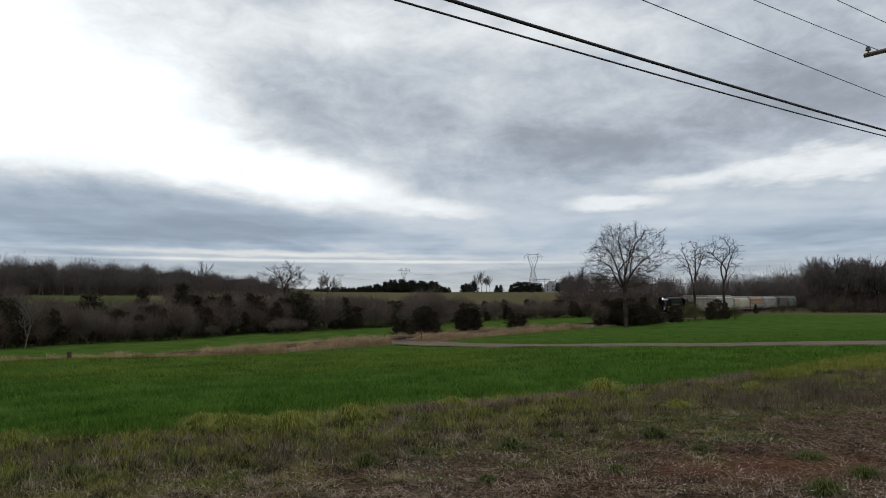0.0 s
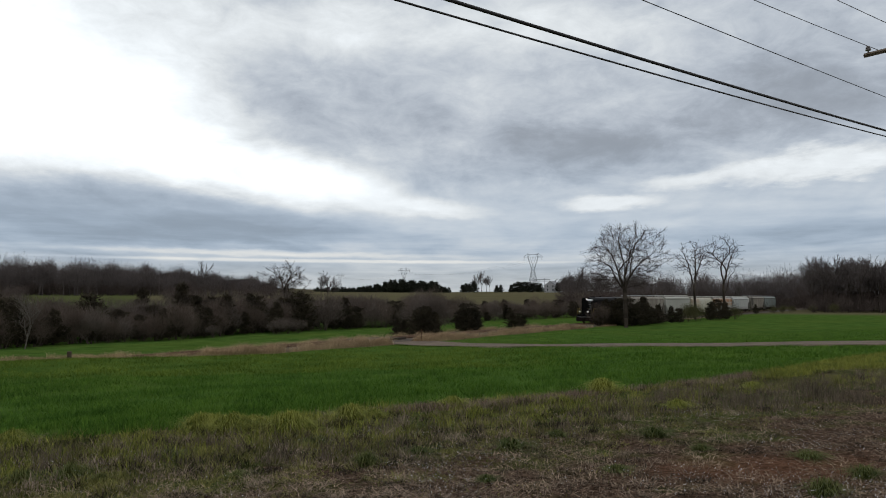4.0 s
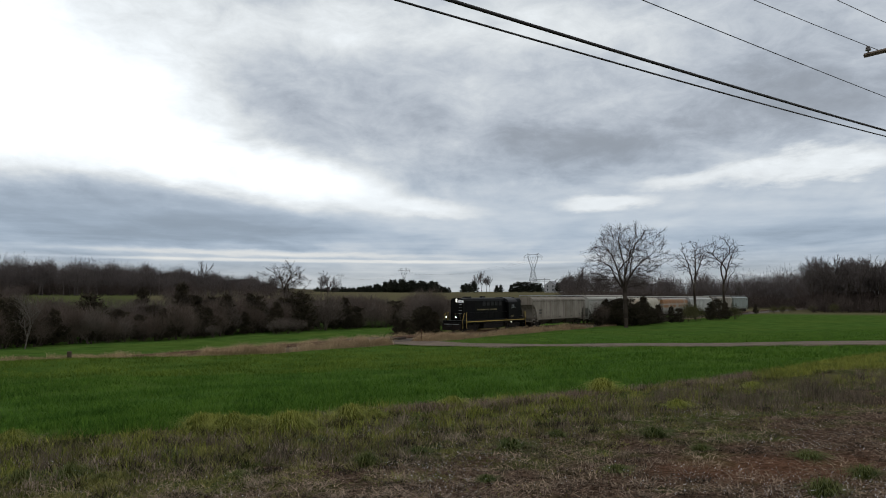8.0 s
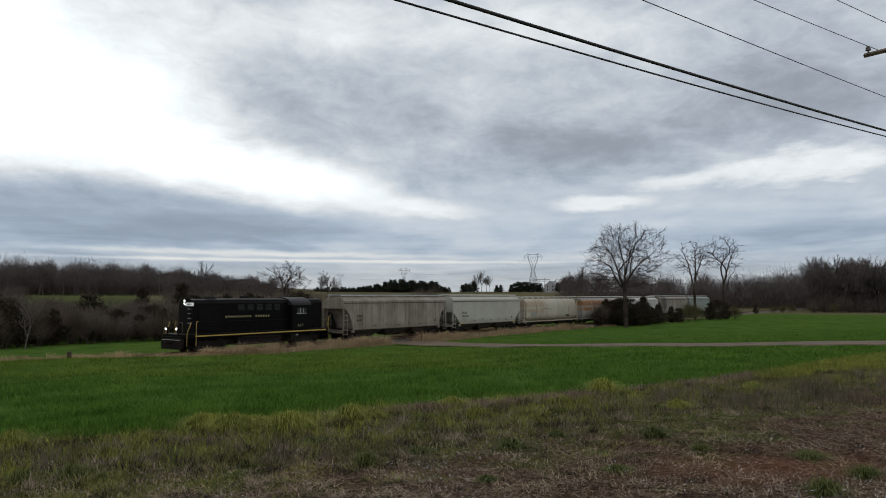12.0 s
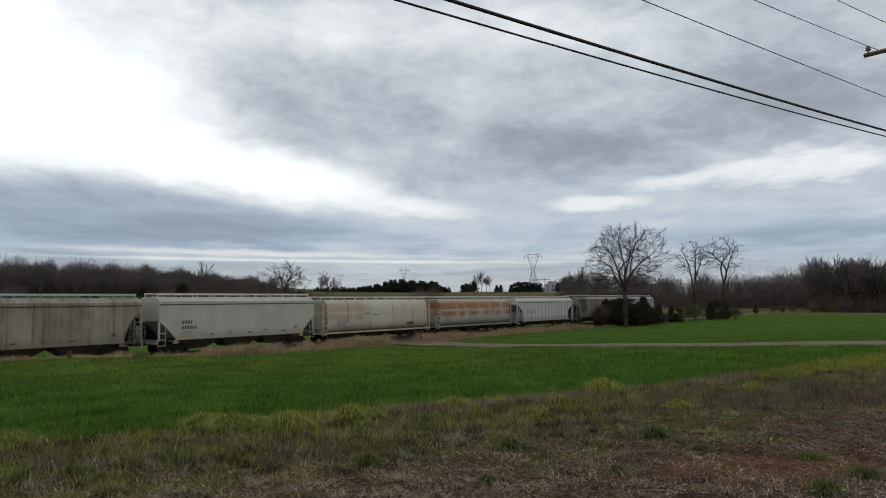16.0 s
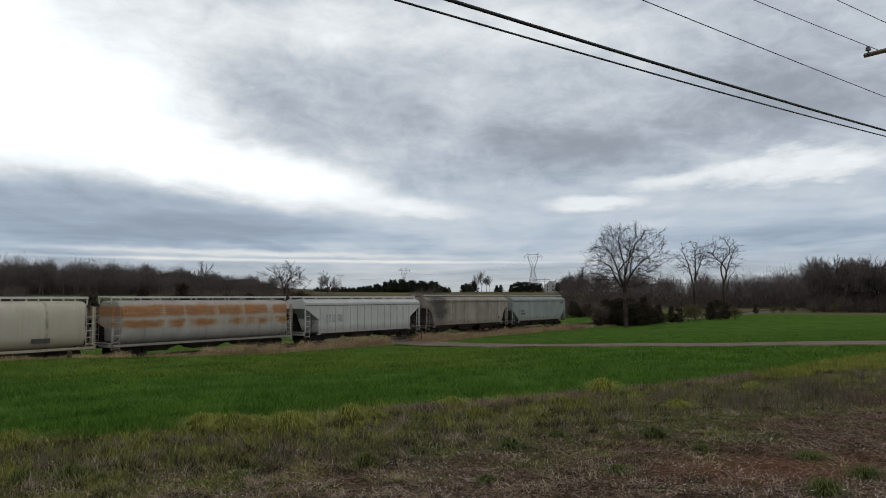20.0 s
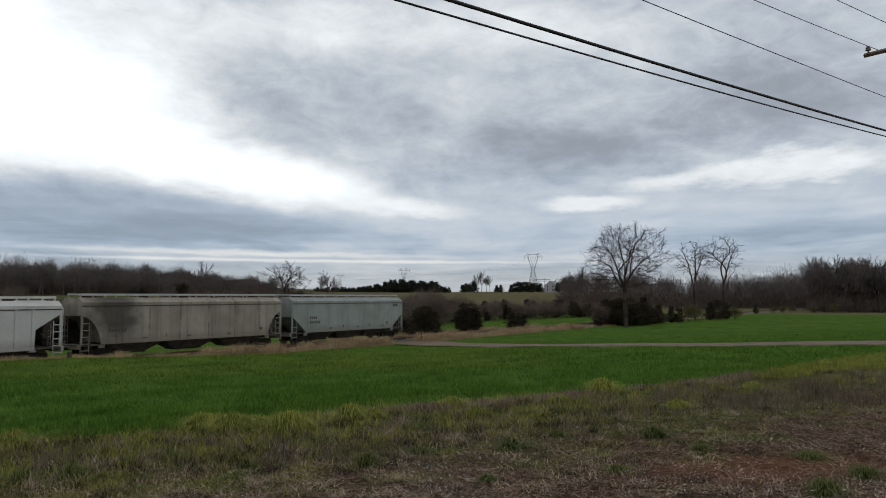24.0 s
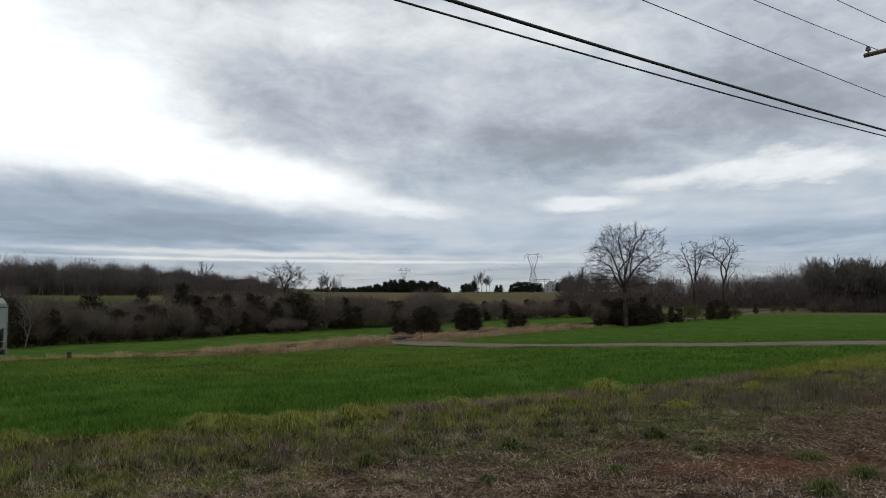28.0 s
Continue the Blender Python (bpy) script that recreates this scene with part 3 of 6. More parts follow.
def crowned_tree(name, rng, h, bole, centre, rx, rz, points, grow=0.4, gnarl=0.0, thick=0.3, twig=0.016, sprigs=3, leaders=()):
    """A leafless tree whose limbs reach out to fill a rounded crown."""
    u = rng.normal(0, 1, (points * 2, 3))
    u /= np.linalg.norm(u, axis=1)[:, None]
    u *= rng.random((points * 2, 1)) ** (1 / 2.2)
    lob = 1 + 0.22 * np.sin(3 * np.arctan2(u[:, 1], u[:, 0]) + 1.0 + 2 * u[:, 2]) * (1 - u[:, 2] ** 2) + rng.normal(0, 0.07, len(u))
    goal = np.array([0, 0, centre]) + u * lob[:, None] * [rx, rx, rz]
    goal = goal[(goal[:, 2] > bole * 0.9) & (goal[:, 2] < h)]
    keep = lumps(goal[:, 0] * 3, goal[:, 1] * 3 + goal[:, 2] * 2, 2.2) > -0.75
    goal = goal[keep][:points]
    node = [np.array([0.0, 0, -0.3])]
    par = [-1]
    while node[-1][2] < bole:
        d = np.array([rng.normal(0, 0.05), rng.normal(0, 0.05), 1.0])
        node.append(node[-1] + d / np.linalg.norm(d) * grow)
        par.append(len(node) - 2)
    for start, lx, ly, lz in leaders:
        i = min(range(len(node)), key=lambda k: abs(node[k][2] - start))
        p, end = node[i].copy(), np.array([lx, ly, lz])
        span, bend = np.linalg.norm(end - p), rng.normal(0, 0.5, 3) * [1, 1, 0]
        m = max(3, int(span / grow))
        for k in range(1, m + 1):
            f = k / m
            node.append(p + (end - p) * f + [0, 0, 0.12 * span * math.sin(math.pi * f)] + bend * math.sin(2.2 * math.pi * f) + rng.normal(0, 0.05, 3))
            par.append(i)
            i = len(node) - 1
    P = np.array(node)
    d2 = ((goal[:, None] - P[None]) ** 2).sum(2)
    best, bd = d2.argmin(1), d2.min(1)
    for _ in range(90):
        if not len(goal):
            break
        live = np.unique(best)
        fresh = []
        for i in live:
            g = goal[best == i] - node[i]
            g /= np.linalg.norm(g, axis=1)[:, None]
            away = node[i] - [0, 0, bole * 0.8]
            d = g.mean(0) + 0.35 * away / (np.linalg.norm(away) + 1e-6) + rng.normal(0, 0.10 + gnarl, 3) + [0, 0, 0.10]
            d /= np.linalg.norm(d) + 1e-9
            fresh.append(node[i] + d * grow)
            par.append(int(i))
        k0 = len(node)
        node += fresh
        F = np.array(fresh)
        f2 = ((goal[:, None] - F[None]) ** 2).sum(2)
        j, jd = f2.argmin(1), f2.min(1)
        near = jd < bd
        best, bd = np.where(near, k0 + j, best), np.where(near, jd, bd)
        stay = bd > (grow * 1.6) ** 2
        goal, best, bd = goal[stay], best[stay], bd[stay]
    n = len(node)
    load = np.zeros(n)
    kids = np.zeros(n, int)
    for i in range(n - 1, 0, -1):
        if kids[i] == 0:
            load[i] = 1.0
        load[par[i]] += load[i]
        kids[par[i]] += 1
    rad = np.maximum(twig * 1.3, thick * (load / load[0]) ** 0.46)
    rad[0] *= 1.5
    coarse, fine = [], []
    for i in range(1, n):
        (coarse if rad[i] > thick * 0.2 else fine).append((*node[par[i]], *node[i], rad[par[i]] if load[i] > 0.4 * load[par[i]] else rad[i], rad[i]))
        if kids[i] == 0 or (rad[i] < twig * 3 and rng.random() < 0.5):
            way = node[i] - node[par[i]]
            for _ in range(sprigs):
                away = node[i] - [0, 0, bole]
                d = way / grow + 0.6 * away / np.linalg.norm(away) + rng.normal(0, 0.45, 3) + [0, 0, 0.1]
                e = node[i] + d / np.linalg.norm(d) * rng.uniform(0.5, 1.5) * grow * 2.0
                fine.append((*node[i], *e, twig, twig * 0.6))
    tree = new(name)
    tubes("trunk", coarse, M_BARK, tree, 6)
    tubes("crown", fine, M_FINE, tree, 3)
    return tree


def cedar(name, rng, h, w, n=3000, material=None, size=0.30, blunt=0.75):
    """An evergreen: trunk, and a ragged crown of fronds on many uneven limbs."""
    tree = new(name)
    tubes("trunk", [(0, 0, -0.2, 0, 0, h * 0.4, h * 0.022, h * 0.016), (0, 0, h * 0.4, 0, 0, h * 0.93, h * 0.016, 0.01)], M_BARK, tree, 5)
    nb = 105
    ba, bz = rng.uniform(0, 2 * np.pi, nb), rng.random(nb) ** 1.2 * 0.92 + 0.02
    lob = 1 + 0.16 * np.sin(2 * ba + 4 * bz + rng.uniform(0, 6)) + 0.12 * np.sin(5 * ba + 9 * bz)
    bl = (w / 2) * (1.02 - bz) ** blunt * rng.uniform(0.55, 1.25, nb) * lob * np.minimum(1, 0.72 + bz * 2.0)
    up = rng.uniform(0.1, 0.8, nb)
    i = rng.integers(0, nb, n)
    t = rng.random(n) ** 0.55
    fat = 0.06 * w * (1.5 - t)
    c = np.column_stack([np.cos(ba[i]) * bl[i] * t + rng.normal(0, 1, n) * fat, np.sin(ba[i]) * bl[i] * t + rng.normal(0, 1, n) * fat, np.maximum(h * bz[i] * 0.95 + t * bl[i] * up[i] * (1 - bz[i]) + rng.normal(0, h * 0.02, n), 0.05)])
    d = np.column_stack([np.cos(ba[i]), np.sin(ba[i]), 0.3 + up[i]]) + rng.normal(0, 0.6, (n, 3))
    sprays("crown", c, d, size, size * 0.42, material or M_CEDAR, rng, tree)
    return tree


def bush(name, rng, h, w, material, stems=9, leaves=0, twigs=2500, thin=0.030):
    """A leafless or budding shrub: some stems from one base and a soft mass of fine twigs, perhaps small leaves."""
    sh = new(name)
    st = []
    for _ in range(stems):
        a, t = rng.uniform(0, 2 * np.pi), rng.random() ** 0.7
        st.append(((math.cos(a) * w * 0.2 * t, math.sin(a) * w * 0.2 * t, -0.1), (math.cos(a) * t * w / h * 0.6, math.sin(a) * t * w / h * 0.6, 1), h * rng.uniform(0.35, 0.5), 0.028))
    co, fi = limbs(rng, st, 1, 0.17, 0.07, (4, 4), 0.6, 0.62, 0.012)
    tubes("stem", [(0, 0, -0.2, 0, 0, 0.5, 0.12, 0.08)], M_BARK, sh, 5)
    c, d = lobed(rng, twigs, h, w, 9)
    joined("crown", [tube_geo(co + fi, 3), spray_geo(c, d, h * 0.15, thin, rng)], material, sh)
    if leaves:
        c, d = lobed(rng, leaves, h, w, 9)
        sprays("foliage", c, d, 0.16, 0.09, material, rng, sh)
    return sh


def grove(name, rng, spots, material, label, twigs=230, low=0.35, thin=0.10, long=0.10, fat=0.27):
    """A wood too far off to count: all its stems and twigs in one mesh. spots: x, y, height, width."""
    vs = []
    for x, y, h, w in spots:
        z = ground_z(x, y)
        c, d = lobed(rng, twigs, h, w, 6, low, 0.85, fat)
        tips = c[rng.integers(0, twigs, 7)]
        root = np.array([rng.normal(0, 0.02 * h), rng.normal(0, 0.02 * h), low * h * 0.8])
        c = np.vstack([c, [[0, 0, -0.5]], np.repeat(root[None], 7, 0)])
        d = np.vstack([d / np.linalg.norm(d, axis=1)[:, None] * (h * long * rng.uniform(0.5, 1.4, twigs))[:, None], [[*root[:2] * 1.6, h * 0.8]], tips - root])
        s = np.cross(d, rng.normal(0, 1, d.shape))
        s /= np.linalg.norm(s, axis=1)[:, None] + 1e-9
        wd = thin * rng.uniform(0.6, 1.3, len(c))
        wd[twigs], wd[twigs + 1:] = h * 0.034, h * 0.014
        if low < 0.2:
            wd[twigs] = thin
        s *= wd[:, None] / 2
        vs.append(np.stack([c - s, c + s, c + d], 1).reshape(-1, 3) + [x, y, z])
    v = np.concatenate(vs)
    return tagged(arrays(name, v, np.arange(len(v)).reshape(-1, 3), material), label, "woods", kind="stuff")


def plant(proto, spots, label, category, group, rng, first=True, wide=1.0, turn=None):
    """Sets copies of a plant at (x, y, scale); the first spot takes the plant itself."""
    tagged(proto, label, category, group)
    for i, (x, y, s) in enumerate(spots):
        m = Matrix.Translation((x, y, ground_z(x, y))) @ Matrix.Rotation(rng.uniform(0, 6.28) if turn is None else turn, 4, "Z")
        ob = proto if i == 0 and first else copy_thing(proto, m)
        ob.matrix_basis = m
        ob.scale = (s * wide * rng.uniform(0.92, 1.08), s * wide * rng.uniform(0.92, 1.08), s)
    return proto


def at(px_az, dist):
    """A place by bearing (degrees to the right of straight ahead) and depth."""
    return math.tan(radians(px_az)) * dist, dist

# ---- grass ----
RNG = np.random.default_rng(7)


def fan(n, y0, y1, lo=-0.72, hi=0.72):
    """Places before the camera's side of the land, thinning out with depth."""
    s = RNG.uniform(lo, hi, n)
    d = y0 * (y1 / y0) ** RNG.random(n)
    return np.column_stack([s * d, d])


def patchy(xy, scale, cut):
    v = lumps(xy[:, 0] + 3, xy[:, 1], scale) + 0.6 * lumps(xy[:, 0], xy[:, 1] + 5, scale * 0.4) + RNG.normal(0, 0.35, len(xy))
    return xy[v > cut]


p = fan(330000, 9, 100)
off, _u1 = off_line(p[:, 0], p[:, 1])
q = across(p[:, 0], p[:, 1]) + 0.45 * lumps(p[:, 0], p[:, 1], 1.7)
dr = np.min(np.hypot(p[:, 0][:, None] - _road[::3, 0], p[:, 1][:, None] - _road[::3, 1]), 1)
p = p[(q > edge(p[:, 0], p[:, 1])) & (off > 5.5) & (dr > 3.4)]
p = p[lumps(p[:, 0], p[:, 1], 0.9) + 0.6 * lumps(p[:, 0] + 4, p[:, 1], 0.33) + RNG.normal(0, 0.6, len(p)) > -0.75]
near = p[:, 1] < 30
blades("cereal_crop", p[near], 0.16 + 0.05 * lumps(p[near][:, 0], p[near][:, 1], 0.7), 0.013, 1.0, M_CROP, RNG, True, "dense green young cereal blades across the field", "crop")
far = p[~near]
# the far crop takes the darker blades right of a soft-edged bearing
darker_side = far[:, 0] / far[:, 1] + RNG.normal(0, 0.06, len(far)) > 0.12
for patch, mat in ((far[~darker_side], M_CROPFAR), (far[darker_side], M_CROP)):
    blades("cereal_crop", patch, 0.15 + 0.06 * lumps(patch[:, 0], patch[:, 1], 0.9), 0.035, 1.1, mat, RNG, False, "dense green young cereal blades across the field", "crop")

p = fan(360000, 4.3, 46)
q = across(p[:, 0], p[:, 1])
verge = p[q < edge(p[:, 0], p[:, 1]) - 0.45 * lumps(p[:, 0], p[:, 1], 1.7)]
soil_r = np.hypot(verge[:, 0] - 3.8, (verge[:, 1] - 8.2) * 1.7) + 0.5 * lumps(verge[:, 0], verge[:, 1], 0.4)
verge = verge[soil_r > 0.05 + 0.9 * RNG.random(len(verge))]
third = RNG.random(len(verge))
vq = across(verge[:, 0], verge[:, 1]) + 1.2 * lumps(verge[:, 0], verge[:, 1], 1.9)
slope = verge[:, 0] / verge[:, 1]
tall = lambda g, h: h * (1 + 0.5 * lumps(g[:, 0], g[:, 1], 0.8)) * (0.45 + 0.55 * step(across(g[:, 0], g[:, 1]), -7.0, -4.0))
# olive grass in clumps, thick towards the field and in patches near the road
lush = 0.10 + 0.42 * step(vq, -6.4, -3.0) - 0.16 * step(slope, 0.1, 0.45)
green = patchy(verge[third < lush], 0.30, 0.05)
gq = across(green[:, 0], green[:, 1])
gl = lumps(green[:, 0] + 2, green[:, 1], 1.3) + 0.55 * (gq + 3.2) - 2.2 * step(green[:, 0] / green[:, 1], 0.16, 0.34) + RNG.normal(0, 0.5, len(green)) > -0.2
blades("verge_grass", green[~gl], tall(green[~gl], 0.11), 0.011, 0.9, M_WEED, RNG, True, "short olive grass of the rough verge")
blades("verge_grass", green[gl], tall(green[gl], 0.15), 0.012, 0.9, M_LIME, RNG, True, "yellow-green grass patches beside the field")
# dead straw: lying everywhere, upright in stands
dead = verge[third >= lush]
dt = RNG.random(len(dead))
flat = dead[(dt < 0.58) & (RNG.random(len(dead)) > 0.45 * step(dead[:, 0] / dead[:, 1], -0.05, 0.2))]
blades("dead_grass", patchy(flat, 0.20, 0.0), 0.045, 0.013, 4.6, M_STALK, RNG, True, "matted dead straw lying on the verge")
up = patchy(dead[(dt >= 0.58) & (dt < 0.70)], 0.5, 0.35)
blades("dead_grass", up, tall(up, 0.17), 0.007, 0.9, M_STALK, RNG, True, "upright dead straw on the verge")
up = patchy(dead[dt >= 0.95 - 0.09 * step(dead[:, 0] / dead[:, 1], 0.05, 0.25)], 1.2, 0.3)
blades("weed_stalks", up, tall(up, 0.16), 0.008, 0.5, M_HEATHER, RNG, True, "thin greyish purple weed stalks in the verge", "weeds")
# pinkish dead weeds along the edge of the crop
s = fan(150000, 9, 46, -0.12, 0.44)
q = across(s[:, 0], s[:, 1])
mid_q = edge(s[:, 0], s[:, 1]) - 0.6 + 0.3 * lumps(s[:, 0], s[:, 1], 2.3)
s = s[np.abs(q - mid_q) < 0.55]
blades("dry_stalks", patchy(s, 1.3, -0.15), 0.16, 0.010, 0.9, M_PINK, RNG, True, "band of upright dead weeds along the field edge", "weeds")
s = fan(22000, 5, 16)
s = s[across(s[:, 0], s[:, 1]) < -2.2 - 3 * RNG.random(len(s))]
s = s[RNG.random(len(s)) > 0.65 * step(s[:, 0] / s[:, 1], -0.1, 0.2)]
blades("straw_litter", patchy(s, 0.5, -0.1), 0.032, 0.009, 6.5, M_STRAW, RNG, True, "loose bleached straw lying on the red-brown thatch", "straw")
s = fan(60000, 8, 40, 0.20, 0.72)
along, q = (s[:, 0] - 9.6) * VE[0] + (s[:, 1] - 15.6) * VE[1], across(s[:, 0], s[:, 1])
near_c = (along / 6.5) ** 2 + ((q + 4.9) / 1.9) ** 2 + 0.4 * lumps(s[:, 0], s[:, 1], 1.1) + 0.35 * RNG.normal(0, 1, len(s))
blades("dry_stalks", patchy(s[near_c < 0.9], 0.45, 0.1), 0.24, 0.009, 0.45, M_HEATHER, RNG, True, "stand of upright purplish dead weeds on the bank", "weeds")
s = fan(120000, 15, 60, 0.30, 0.72)
s = s[s[:, 0] / s[:, 1] > 0.475 + RNG.normal(0, 0.02, len(s)) + 0.03 * lumps(s[:, 0], s[:, 1], 1.5)]
q = across(s[:, 0], s[:, 1]) + 0.5 * lumps(s[:, 0], s[:, 1], 2.0)
blades("verge_grass", patchy(s[(q < edge(s[:, 0], s[:, 1]) + 0.2) & (q > -2.2)], 1.2, -0.6), 0.17, 0.014, 0.7, M_LIME, RNG, True, "yellow-green grass at the end of the field")
s = fan(30000, 4.6, 14)
s = patchy(s[across(s[:, 0], s[:, 1]) < -3.6], 0.8, 0.55)
fz = height(s[:, 0], s[:, 1]) + RNG.uniform(0.03, 0.12, len(s))
tri = RNG.normal(0, 0.0048, (len(s), 3, 3))
bits = fan(17000, 4.8, 13)
bits = patchy(bits[across(bits[:, 0], bits[:, 1]) < -4.6], 0.45, 0.0)
blades("straw_litter", bits, 0.016, 0.010, 5.0, M_STRAW, RNG, False, "short scraps of pale straw on the ground", "straw")
M_PETAL = leafy("pale_petals", (0.34, 0.33, 0.36), (0.75, 0.74, 0.78), 1.0)
tagged(arrays("small_flowers", (np.column_stack([s, fz])[:, None] + tri).reshape(-1, 3), np.arange(len(s))[:, None] * 3 + np.arange(3), M_PETAL), "tiny pale flowers scattered in the dead grass", "flowers", kind="stuff")


def tuft(x, y, r, h, n, material, label):
    """One tussock: long blades that arch out from a crown."""
    a, t = RNG.uniform(0, 2 * np.pi, n), RNG.random(n) ** 0.6
    bx, by = x + np.cos(a) * t * r * 0.45, y + np.sin(a) * t * r * 0.45
    z = height(bx, by) - 0.02
    hh = h * RNG.uniform(0.55, 1.15, n) * (1 - 0.35 * t)
    w = 0.0042 * (1 + y / 25) * RNG.uniform(0.7, 1.4, n)
    a2 = a + RNG.normal(0, 0.85, n)
    out = np.column_stack([np.cos(a2), np.sin(a2), 0 * a]) * (r * RNG.uniform(0.2, 1.2, n) * (0.4 + t))[:, None] + np.array([0.3 * r, 0.05 * r, 0]) * RNG.random((n, 1))
    sd = np.column_stack([-np.sin(a2), np.cos(a2), 0 * a]) * (w / 2)[:, None]
    b = np.column_stack([bx, by, z])
    up = np.column_stack([0 * a, 0 * a, hh])
    m, e = b + 0.45 * out + 0.9 * up, b + 1.25 * out + up * RNG.uniform(0.0, 0.95, n)[:, None]
    v = np.stack([b - sd, b + sd, m + sd, m - sd, e], 1)
    k = np.arange(n)[:, None] * 5
    f = np.concatenate([np.hstack([k, k + 1, k + 2]), np.hstack([k, k + 2, k + 3]), np.hstack([k + 3, k + 2, k + 4])])
    tagged(arrays("grass_tuft", v.reshape(-1, 3), f, material), label, "grass tuft", "tufts on the verge")


# place, spread and height of the tussocks
LIMES = ((-4.28, 12.38, 0.3, 0.37), (-4.05, 12.47, 0.27, 0.34), (-3.65, 12.12, 0.31, 0.38), (-2.63, 11.93, 0.28, 0.43), (-2.48, 12.3, 0.18, 0.28), (-1.8, 13.52, 0.29, 0.33), (-1.35, 13.59, 0.17, 0.2), (0.19, 15.14, 0.26, 0.28), (3.89, 17.32, 0.33, 0.43), (7.32, 16.69, 0.19, 0.26), (4.55, 13.73, 0.18, 0.24), (-3.51, 12.93, 0.22, 0.23), (-6.97, 11.41, 0.22, 0.28))
for x, y, r, h in LIMES:
    tuft(x, y, r * 1.2, h, 1000, M_TUFT, "arching yellow-green grass tuft on the verge")
GREENS = ((-0.99, 9.0, 0.14, 0.29), (-1.93, 10.65, 0.2, 0.24), (0.95, 10.05, 0.25, 0.23), (3.21, 10.8, 0.24, 0.25), (3.63, 6.8, 0.16, 0.26), (4.48, 8.69, 0.18, 0.15), (-4.54, 8.61, 0.17, 0.27), (-4.08, 8.42, 0.1, 0.14), (-4.97, 8.35, 0.13, 0.25), (-0.34, 9.8, 0.14, 0.15), (1.78, 11.08, 0.14, 0.17), (3.5, 9.61, 0.12, 0.13), (-3.8, 9.83, 0.17, 0.2), (2.02, 8.28, 0.14, 0.14), (4.44, 7.48, 0.16, 0.2), (-2.43, 8.38, 0.11, 0.13), (0.49, 8.02, 0.1, 0.12))
for x, y, r, h in GREENS:
    tuft(x, y, r * 1.25, h * 0.85, 300, M_DARKTUFT, "small dark green grass tuft in dead thatch")


def clustered(n, each, y0, y1, q0, q1, size):
    """Places in small clumps over a belt of the verge."""
    c = fan(n * 3, y0, y1)
    cq = across(c[:, 0], c[:, 1])
    bare = np.hypot(c[:, 0] - 3.8, (c[:, 1] - 8.3) * 1.6) < 1.3
    c = c[(cq > q0) & (cq < q1) & ~bare][:n]
    r = size * RNG.uniform(0.6, 1.5, len(c))
    xy = np.repeat(c, each, 0) + RNG.normal(0, 1, (len(c) * each, 2)) * np.repeat(r, each)[:, None]
    d = np.hypot(*(xy - np.repeat(c, each, 0)).T) / np.repeat(r, each)
    return xy, np.exp(-0.5 * d * d) * np.repeat(RNG.uniform(0.6, 1.4, len(c)), each)


M_MURK = leafy("dark_dead_weed", (0.014, 0.013, 0.010), (0.055, 0.046, 0.036), 0.9)
for n, each, y0, y1, q0, q1, size, h, w, lean, mat, lab, cat in (
        (700, 60, 6.2, 24, -7.5, -1.5, 0.12, 0.14, 0.010, 0.8, M_WEED, "small clumps of olive weeds across the verge", "weeds"),
        (420, 40, 6.2, 24, -10.0, -1.6, 0.10, 0.15, 0.009, 1.3, M_STRAW, "small clumps of pale dead grass across the verge", "dead grass"),
        (460, 55, 6.2, 26, -10.0, -1.8, 0.13, 0.12, 0.011, 0.8, M_MURK, "small dark clumps of dead weeds on the verge", "weeds"),
        (260, 45, 9, 24, -7.5, -2.6, 0.13, 0.20, 0.009, 0.5, M_HEATHER, "small clumps of greyish brown dead weeds on the verge", "weeds"),
        (150, 60, 8, 20, -4.5, -1.3, 0.16, 0.16, 0.011, 0.9, M_TUFT, "small yellow-green clumps beside the field", "grass")):
    xy, k = clustered(n, each, y0, y1, q0, q1, size)
    low = 0.35 + 0.65 * step(across(xy[:, 0], xy[:, 1]), -7.2, -3.8)
    blades("verge_clumps", xy, (0.05 + h * k) * low, w, lean / low, mat, RNG, True, lab, cat)

# grass that creeps over the edges of the farm track
k = RNG.integers(0, len(_road) - 1, 26000)
f = RNG.random(len(k))[:, None]
c = _road[k] * (1 - f) + _road[k + 1] * f
t = _road[k + 1] - _road[k]
t /= np.linalg.norm(t, axis=1)[:, None]
o = np.where(RNG.random(len(k)) < 0.5, -1, 1) * (2.75 + np.abs(RNG.normal(0, 0.42, len(k)))) + 0.35 * lumps(c[:, 0], c[:, 1], 2.1)
o[:2200] = RNG.normal(0, 0.35, 2200)
c = c + np.column_stack([t[:, 1], -t[:, 0]]) * o[:, None]
blades("track_grass", c[off_line(c[:, 0], c[:, 1])[0] > 5.0], 0.13, 0.03, 1.0, M_CROPFAR, RNG, True, "ragged grass along the edges of the farm track")

